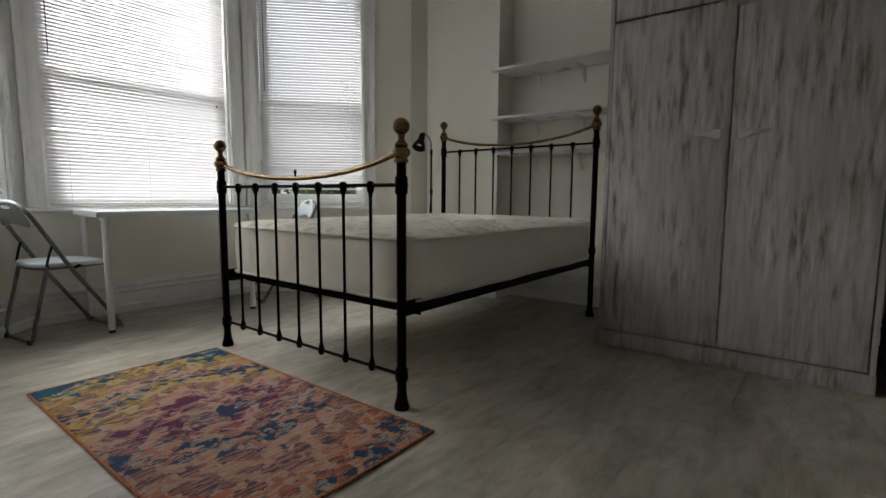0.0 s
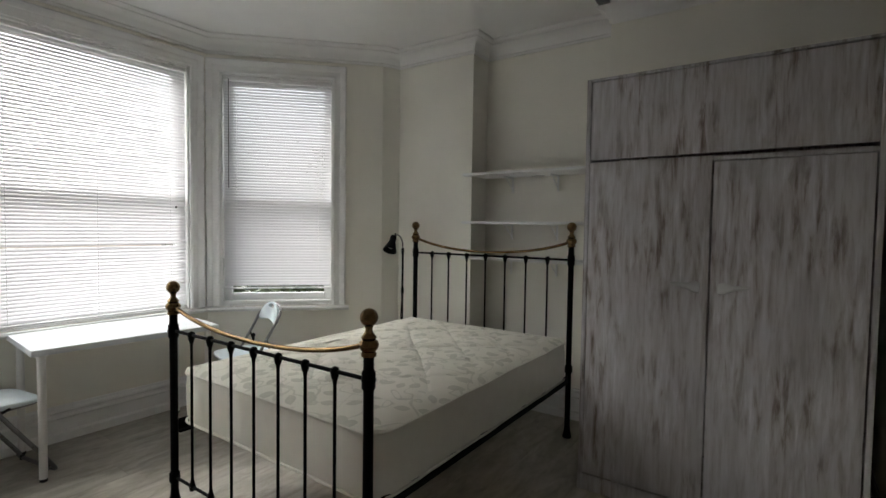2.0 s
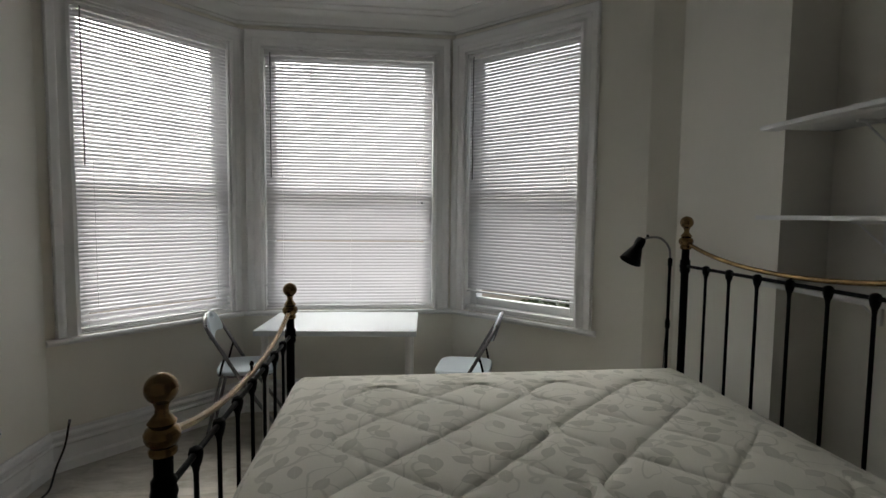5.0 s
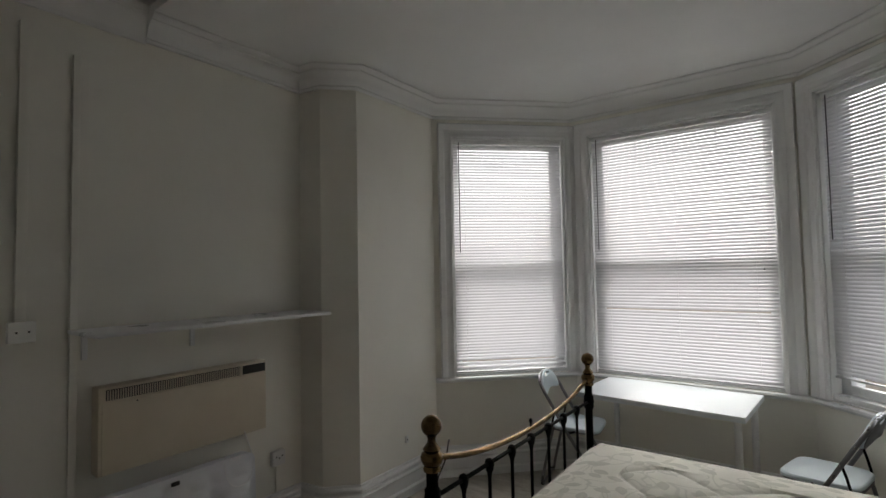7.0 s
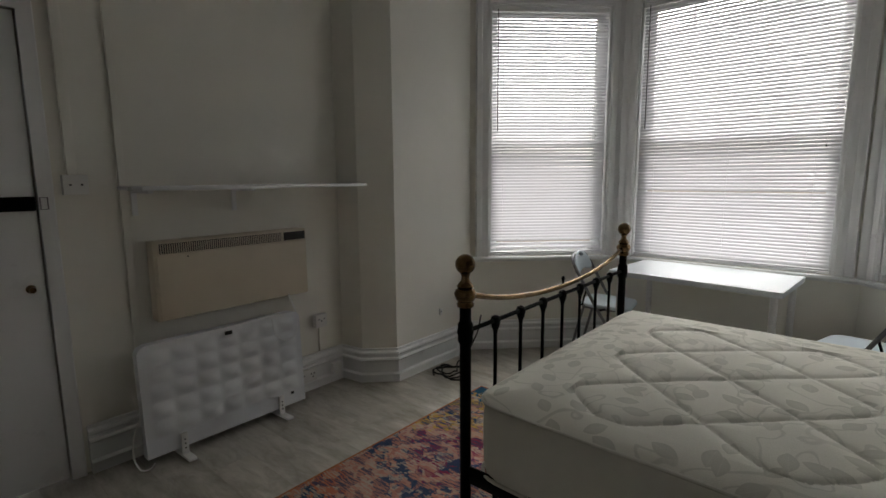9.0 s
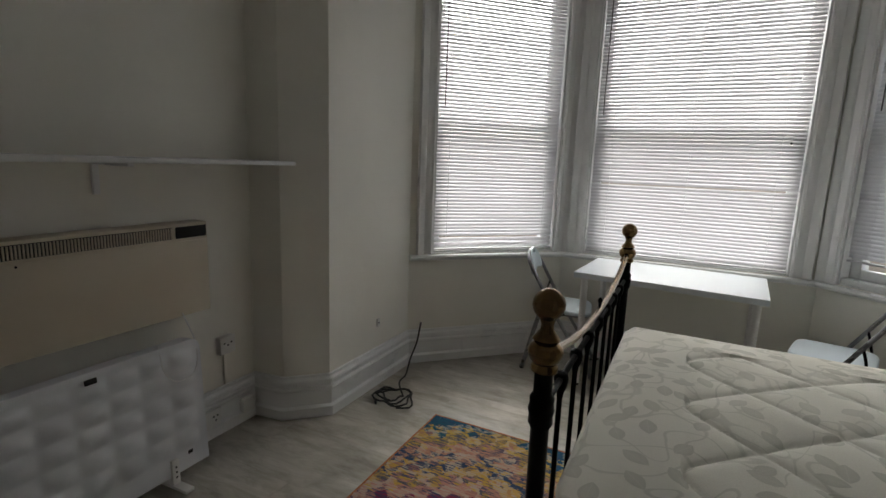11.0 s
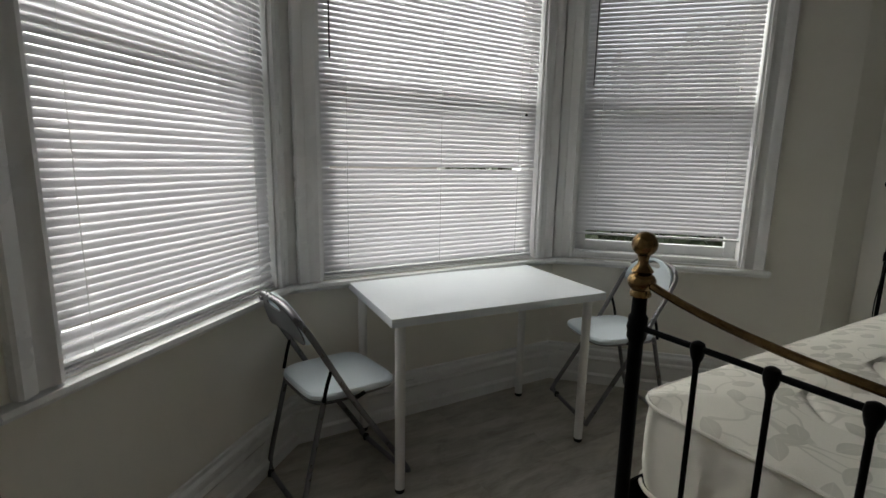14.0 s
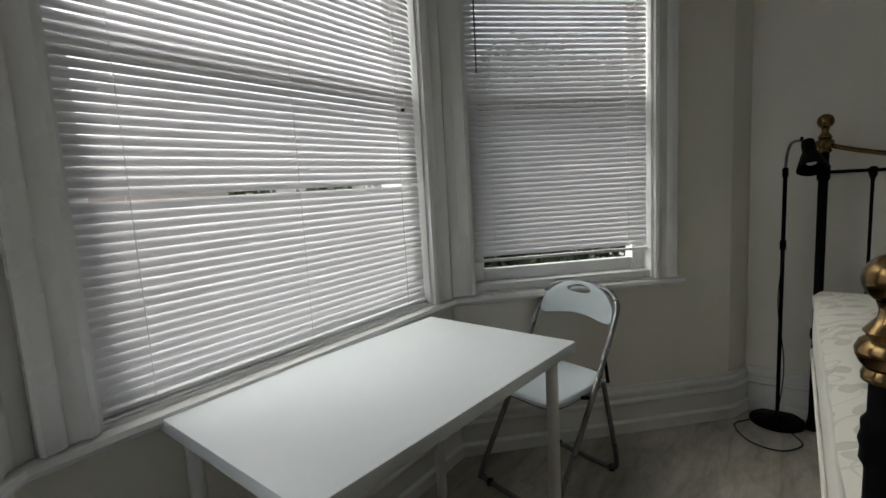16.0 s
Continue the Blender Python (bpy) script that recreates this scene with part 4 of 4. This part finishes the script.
for x in (-0.27, 0.27):
    bm = boxed((x - 0.02, -0.07, -0.045), (x + 0.02, 0.125, -0.03), 0.004)
    ft = part("foot", bm, PLASTIC, rad)
    bm = boxed((x - 0.016, 0.03, -0.035), (x + 0.016, 0.046, 0.075), 0.004)
    part("strut", bm, PLASTIC, ft)
    for z in (0.0, 0.022, 0.044):
        part("bolt", lathe(bmesh.new(), [(0.004, 0), (0.004, 0.002)], n=8, m=Matrix.Translation((x, 0.046, z)) @ pose(0, 0, 0, -90)), GREY, ft)
part("badge", boxed((-0.02, 0.035, 0.510), (0.02, 0.044, 0.530), 0.003, pose(0, 0, 0)), GREY, rad, "dark diamond badge")
part("rating_label", boxed((-0.36, 0.028, 0.06), (-0.34, 0.0295, 0.075), 0), GREY, rad)
fl = smooth_path([(RL - 0.01, -0.012, 0.21), (RL + 0.03, -0.005, 0.15), (RL + 0.055, 0.015, 0.05), (RL + 0.04, 0.035, -0.025), (RL + 0.0, 0.04, -0.038), (RL - 0.03, 0.02, -0.03)], 8)
part("flex", tube(bmesh.new(), fl, 0.0038, 8), PLASTIC, rad, "white mains flex")
fl = smooth_path([(-0.42, -0.05, 0.66), (-0.425, 0.02, 0.52), (-0.39, 0.05, 0.42), (-0.31, 0.05, 0.40), (-0.26, 0.045, 0.46), (-0.262, 0.02, 0.57)], 8)
c = thing("hanging_flex", "thin grey flex hanging from the heater", "cable", rad.matrix_basis)
part("flex", tube(bmesh.new(), fl, 0.0025, 6), CORD, c)

# ---- sockets, switch, trunking ----
def plate(name, label, m, w, h_, holes=(), depth=0.012):
    p = thing(name, label, name.replace("_", " "), m)
    part("plate", boxed((-w / 2, -h_ / 2, 0), (w / 2, h_ / 2, depth), 0.003), PLASTIC, p)
    for x, y in holes:
        part("slot", boxed((x - 0.004, y - 0.004, depth - 0.001), (x + 0.004, y + 0.004, depth + 0.0012), 0), RUBBER, p, smooth=False)
    return p


mW, LW = wall_frame(13)


def on_door_wall(x, z):
    return mW @ Matrix.Translation((0.52 - x, z, 0.0))


plate("light_switch", "white light switch on a surface box", on_door_wall(-0.475, 1.352), 0.094, 0.087, [(-0.02, 0.0), (0.022, 0.0)], 0.035)
plate("wall_socket", "white surface-mounted fused outlet beside the heater", on_door_wall(-1.725, 0.445), 0.086, 0.086, [(-0.02, 0.012), (0.0, 0.0), (0.02, 0.012)], 0.035)
plate("wall_socket", "white double wall socket low in the skirting", on_door_wall(-1.60, 0.10), 0.146, 0.086, [(-0.05, 0.01), (-0.04, -0.012), (-0.028, 0.01), (0.028, 0.01), (0.04, -0.012), (0.05, 0.01)], 0.034)
plate("junction_box", "small white box above the skirting", on_door_wall(-1.83, 0.09), 0.07, 0.075, [], 0.05)
for name, x, z0, z1, w, d in (("trunking", -0.47, 1.395, 2.70, 0.038, 0.022), ("trunking", -0.660, 0.22, 2.61, 0.03, 0.02), ("trunking", -1.725, 0.235, 0.40, 0.016, 0.012)):
    t = tagged(mesh_ob(name, boxed((-w / 2, z0, 0), (w / 2, z1, d), 0.003, on_door_wall(x, 0)), WALL, None, True), "painted-over cable trunking on the wall", "trunking", kind="structure")
mP, LP = wall_frame(10)
plate("aerial_socket", "small white aerial outlet on the wall", mP @ Matrix.Translation((0.45, 0.385, 0)), 0.03, 0.05, [(0, 0)], 0.01)
mR, LR = wall_frame(3)
plate("wall_socket", "white double socket in the recess behind the bed", mR @ Matrix.Translation((0.45, 0.28, 0)), 0.146, 0.086, [(-0.04, 0.01), (0.04, 0.01)], 0.012)

# smoke alarm on the ceiling
sm = thing("smoke_alarm", "round white smoke alarm on the ceiling", "smoke alarm", pose(-1.335, 0.76, H - 0.036))
part("body", lathe(bmesh.new(), [(0.03, 0.0), (0.045, 0.004), (0.052, 0.018), (0.055, 0.036)], n=24), PLASTIC, sm)

# coiled black cable by the wall
cb = thing("coiled_cable", "loose coil of black cable on the floor", "cable")
pts = []
for k in range(70):
    a = 2 * math.pi * k / 22 + 0.6
    r = 0.115 + 0.02 * math.sin(k * 0.9) - 0.0006 * k
    pts.append((-2.40 + r * math.cos(a) * 0.95, 0.425 + r * math.sin(a) * 1.05, 0.008 + 0.0005 * k + 0.004 * (1 + math.sin(k * 1.7))))
pts += [tuple(p) for p in smooth_path([pts[-1], (-2.56, 0.36, 0.03), (-2.72, 0.31, 0.008), (-2.85, 0.265, 0.06), (-2.925, 0.268, 0.15), (-2.955, 0.275, 0.262)], 6)][1:]
part("coil", tube(bmesh.new(), pts, 0.0055, 7), RUBBER, cb)
part("plug", tube(bmesh.new(), [(-2.955, 0.275, 0.26), (-2.962, 0.277, 0.285)], 0.007, 8), STEEL, cb)
part("loose_end", tube(bmesh.new(), smooth_path([(-2.30, 0.36, 0.02), (-2.25, 0.40, 0.04), (-2.22, 0.42, 0.085)], 5), 0.0055, 7), RUBBER, cb)

# ---- rug ----
RUG = mat("woven_rug", (0.4, 0.2, 0.1), 0.95, 0, 0.05)


def rug():
    r = thing("patterned_rug", "multicoloured woven rug with orange bound edge", "rug", pose(-1.60, 1.122, 0.0))
    bm = bmesh.new()
    w, l = 0.765, 0.405
    nx, ny = 60, 34
    g = [[bm.verts.new((-w + 2 * w * i / nx, -l + 2 * l * j / ny, 0.009 + 0.0015 * noise.noise((i * 0.4, j * 0.4, 0)))) for i in range(nx + 1)] for j in range(ny + 1)]
    for j in range(ny):
        for i in range(nx):
            bm.faces.new((g[j][i], g[j][i + 1], g[j + 1][i + 1], g[j + 1][i]))
    box(bm, (-w, -l, 0.0005), (w, l, 0.006))
    part("woven_face", bm, RUG, r)
    ring = [(-w, -l, 0.006), (w, -l, 0.006), (w, l, 0.006), (-w, l, 0.006)]
    pts = [tuple(Vector(a).lerp(Vector(b), k / 8)) for a, b in zip(ring, ring[1:] + ring[:1]) for k in range(8)]
    part("binding", tube(bmesh.new(), pts, 0.006, 6, True), BIND, r, "orange bound edge")


BIND = mat("orange_binding", (0.42, 0.14, 0.05), 0.9)
link(BIND, ramp(BIND, noise_of(BIND, coords(BIND, (90, 90, 90)), 1, 3), [(0.3, (0.25, 0.08, 0.03)), (0.7, (0.52, 0.2, 0.08))]), bsdf(BIND).inputs["Base Color"])
rug()
tc = node(RUG, "ShaderNodeTexCoord")
sep = node(RUG, "ShaderNodeSeparateXYZ")
link(RUG, tc.outputs["Object"], sep.inputs[0])
X, Y = sep.outputs["X"], sep.outputs["Y"]
# stepped triangles: snap to knots
sx = math_of(RUG, "SNAP", X, 0.0075)
sy = math_of(RUG, "SNAP", Y, 0.0075)
comb = node(RUG, "ShaderNodeCombineXYZ")
link(RUG, sx, comb.inputs[0])
link(RUG, sy, comb.inputs[1])
# bands across the rug with toothed edges, bent round a middle diamond
squash = node(RUG, "ShaderNodeMapping")
squash.inputs["Scale"].default_value = (1.5, 0.4, 1)
link(RUG, comb.outputs[0], squash.inputs["Vector"])
nlow = noise_of(RUG, squash.outputs[0], 9.0, 4, 0.65)
teeth = math_of(RUG, "MULTIPLY", math_of(RUG, "PINGPONG", sy, 0.036), 1.0)
bend = math_of(RUG, "MULTIPLY", math_of(RUG, "ABSOLUTE", sy), math_of(RUG, "MULTIPLY", math_of(RUG, "SIGN", sx), 0.55))
along = math_of(RUG, "ADD", math_of(RUG, "ADD", sx, bend), math_of(RUG, "ADD", teeth, math_of(RUG, "MULTIPLY", nlow, 0.20)))
# small woven triangles, each taking the colour of a band near it
row = math_of(RUG, "DIVIDE", sx, 0.038)
col_at = math_of(RUG, "ADD", math_of(RUG, "DIVIDE", sy, 0.078), math_of(RUG, "MULTIPLY", math_of(RUG, "FLOOR", row), 0.37))
peak = math_of(RUG, "PINGPONG", col_at, 0.5)
upper = math_of(RUG, "GREATER_THAN", math_of(RUG, "FRACT", row), math_of(RUG, "MULTIPLY", peak, 2.0))
cell = node(RUG, "ShaderNodeCombineXYZ")
link(RUG, math_of(RUG, "FLOOR", row), cell.inputs[0])
link(RUG, math_of(RUG, "FLOOR", math_of(RUG, "ADD", col_at, math_of(RUG, "MULTIPLY", upper, 0.5))), cell.inputs[1])
link(RUG, upper, cell.inputs[2])
chance = node(RUG, "ShaderNodeTexWhiteNoise")
link(RUG, cell.outputs[0], chance.inputs["Vector"])
jump = math_of(RUG, "MULTIPLY", math_of(RUG, "SUBTRACT", chance.outputs["Value"], 0.5), 0.15)
along = math_of(RUG, "ADD", along, jump)
band = math_of(RUG, "DIVIDE", math_of(RUG, "ADD", along, 0.92), 2.05)
cols = [(0.0, (0.027, 0.101, 0.153)), (0.11, (0.466, 0.302, 0.069)), (0.18, (0.42, 0.22, 0.15)), (0.24, (0.048, 0.065, 0.117)), (0.27, (0.466, 0.284, 0.068)), (0.33, (0.43, 0.215, 0.165)),
        (0.40, (0.214, 0.032, 0.076)), (0.44, (0.43, 0.20, 0.155)), (0.49, (0.048, 0.056, 0.126)), (0.54, (0.214, 0.032, 0.076)), (0.58, (0.43, 0.205, 0.155)), (0.65, (0.057, 0.075, 0.135)),
        (0.69, (0.44, 0.21, 0.155)), (0.76, (0.44, 0.215, 0.16)), (0.82, (0.45, 0.16, 0.09)), (0.88, (0.048, 0.074, 0.126)), (0.92, (0.44, 0.19, 0.11)), (0.97, (0.027, 0.092, 0.144))]
rug_ramp = ramp(RUG, band, cols)
rug_ramp.node.color_ramp.interpolation = "CONSTANT"
# flecks of the other yarn
dash = noise_of(RUG, coords(RUG, (120, 13, 1)), 1.0, 4, 0.72)
fleck = ramp(RUG, dash, [(0.47, (0, 0, 0)), (0.53, (0.85, 0.85, 0.85))])
yarn = ramp(RUG, noise_of(RUG, comb.outputs[0], 9.0, 2), [(0.42, (0.03, 0.06, 0.12)), (0.50, (0.42, 0.36, 0.29)), (0.62, (0.30, 0.15, 0.13))])
yarn.node.color_ramp.interpolation = "CONSTANT"
col = mix(RUG, fleck, rug_ramp, yarn)
link(RUG, col, bsdf(RUG).inputs["Base Color"])
bump(RUG, noise_of(RUG, coords(RUG, (220, 220, 1)), 1.0, 2), 0.7, 0.004)

# ---- outside ----
# ground made pale as a reflector, sending light up onto the blind slats
BOUNCE = mat("pale_bounce_ground", (0.09, 0.10, 0.06), 0.95)
link(BOUNCE, ramp(BOUNCE, noise_of(BOUNCE, coords(BOUNCE), 1.5, 6), [(0.35, (0.24, 0.23, 0.20)), (0.65, (0.38, 0.36, 0.33))]), bsdf(BOUNCE).inputs["Base Color"])
bm = bmesh.new()
bmesh.ops.create_grid(bm, x_segments=8, y_segments=8, size=400)
gr = mesh_ob("ground", bm, BOUNCE)
gr.location = (0, 0, -0.75)
tagged(gr, "ground outside the bay, made pale to bounce light", "ground", kind="structure")

LEAF = mat("hedge_leaf", (0.07, 0.11, 0.03), 0.5)
gi = node(LEAF, "ShaderNodeNewGeometry")
link(LEAF, ramp(LEAF, gi.outputs["Random Per Island"], [(0.0, (0.03, 0.045, 0.022)), (0.6, (0.055, 0.08, 0.035)), (1.0, (0.10, 0.115, 0.06))]), bsdf(LEAF).inputs["Base Color"])


def hedge(cx, cy, lx, ly, z0, z1, turn, count, seed):
    rnd = random.Random(seed)
    verts, faces = [], []
    for k in range(count):
        x, y, z = rnd.uniform(-lx, lx), rnd.gauss(0, ly * 0.5), z0 + (z1 - z0) * rnd.random() ** 0.8
        z += 0.15 * math.sin(x * 3 + seed)
        s = rnd.uniform(0.045, 0.085)
        e = Euler((rnd.uniform(-1.2, 1.2), rnd.uniform(-1.2, 1.2), rnd.uniform(0, 6.3))).to_matrix()
        b = len(verts)
        for p in ((-s, 0, 0), (0, -s * 0.55, s * 0.12), (s, 0, 0), (0, s * 0.55, s * 0.12)):
            verts.append(Vector((x, y, z)) + e @ Vector(p))
        faces.append((b, b + 1, b + 2, b + 3))
    me = bpy.data.meshes.new("hedge")
    me.from_pydata(verts, [], faces)
    me.materials.append(LEAF)
    o = new("hedge", me)
    o.matrix_basis = pose(cx, cy, 0, 0, 0, turn)
    tagged(o, "leafy green garden hedge outside the window, the tallest added to dim it", "hedge", kind="stuff")


hedge(-6.2, 5.9, 3.0, 0.6, -0.75, 1.2, -45, 24000, 3)
# tall unseen hedge, added to block sky light from the right window
hedge(-4.0, 8.0, 3.2, 0.9, -0.75, 2.9, 20, 30000, 7)
hedge(-8.9, 5.75, 1.05, 0.5, -0.75, 1.35, 90, 3500, 5)

RENDERED = paint("pale_garden_render", (0.62, 0.54, 0.47), 0.9, 0.1, 30, 0.4)
gw = thing("garden_wall", "pale rendered garden wall with coping", "wall")
part("wall", boxed((-9.2, -9.0, -0.75), (-8.95, 4.7, 1.42), 0.01), RENDERED, gw)
part("coping", boxed((-9.25, -9.0, 1.42), (-8.90, 4.7, 1.49), 0.015), RENDERED, gw)
fence = thing("picket_fence", "white painted picket fence beyond the hedge", "fence")
for k in range(9):
    part("picket", boxed((-8.4, 6.75 + k * 0.14, -0.75), (-8.37, 6.84 + k * 0.14, 1.35), 0.005), UPVC, fence)
for z in (0.0, 1.0):
    part("rail", boxed((-8.43, 6.7, z), (-8.40, 8.0, z + 0.08), 0.004), UPVC, fence)

# ---- floor planks ----
PW, PL = 0.19, 1.22
meshes = {}


def plank_mesh(w, l):
    key = (round(w, 3), round(l, 3))
    if key not in meshes:
        bm = boxed((0, 0, -0.018), (w - 0.0007, l - 0.0007, 0.0), 0.0005)
        me = bpy.data.meshes.new("plank")
        bm.to_mesh(me)
        bm.free()
        me.materials.append(FLOOR)
        meshes[key] = me
    return meshes[key]


CUTS = ((Vector((-2.735, 3.55)), Vector((-0.7071, 0.7071))), (Vector((-2.915, 0.197)), Vector((-0.7071, -0.7071))))
k = 0
x = -3.83
while x < 0.58:
    y = -0.25 - PL * ((k * 0.37) % 1.0)
    back = 4.0 if -1.95 < x + PW / 2 < -0.85 else 3.78
    front = 0.12 if x + PW < -2.05 else -0.22
    while y < back:
        y0, y1 = max(y, front), min(y + PL, back)
        y += PL
        if y1 - y0 < 0.03:
            continue
        far = [max((Vector(c) - p).dot(n) for c in ((x, y0), (x, y1), (x + PW, y0), (x + PW, y1))) for p, n in CUTS]
        me = plank_mesh(PW, y1 - y0)
        if max(far) > 0.06:
            bm = bmesh.new()
            bm.from_mesh(me)
            for p, n in CUTS:
                q = p + n * 0.05 - Vector((x, y0))
                cut = bmesh.ops.bisect_plane(bm, geom=bm.verts[:] + bm.edges[:] + bm.faces[:], plane_co=(q.x, q.y, 0), plane_no=(n.x, n.y, 0), clear_outer=True)
                bmesh.ops.holes_fill(bm, edges=[e for e in bm.edges if e.is_boundary])
            if not bm.faces:
                bm.free()
                continue
            me = bpy.data.meshes.new("plank")
            bm.to_mesh(me)
            bm.free()
            me.materials.append(FLOOR)
        o = new("plank", me)
        o.parent = floor
        o.location = (x, y0, 0)
    x += PW
    k += 1
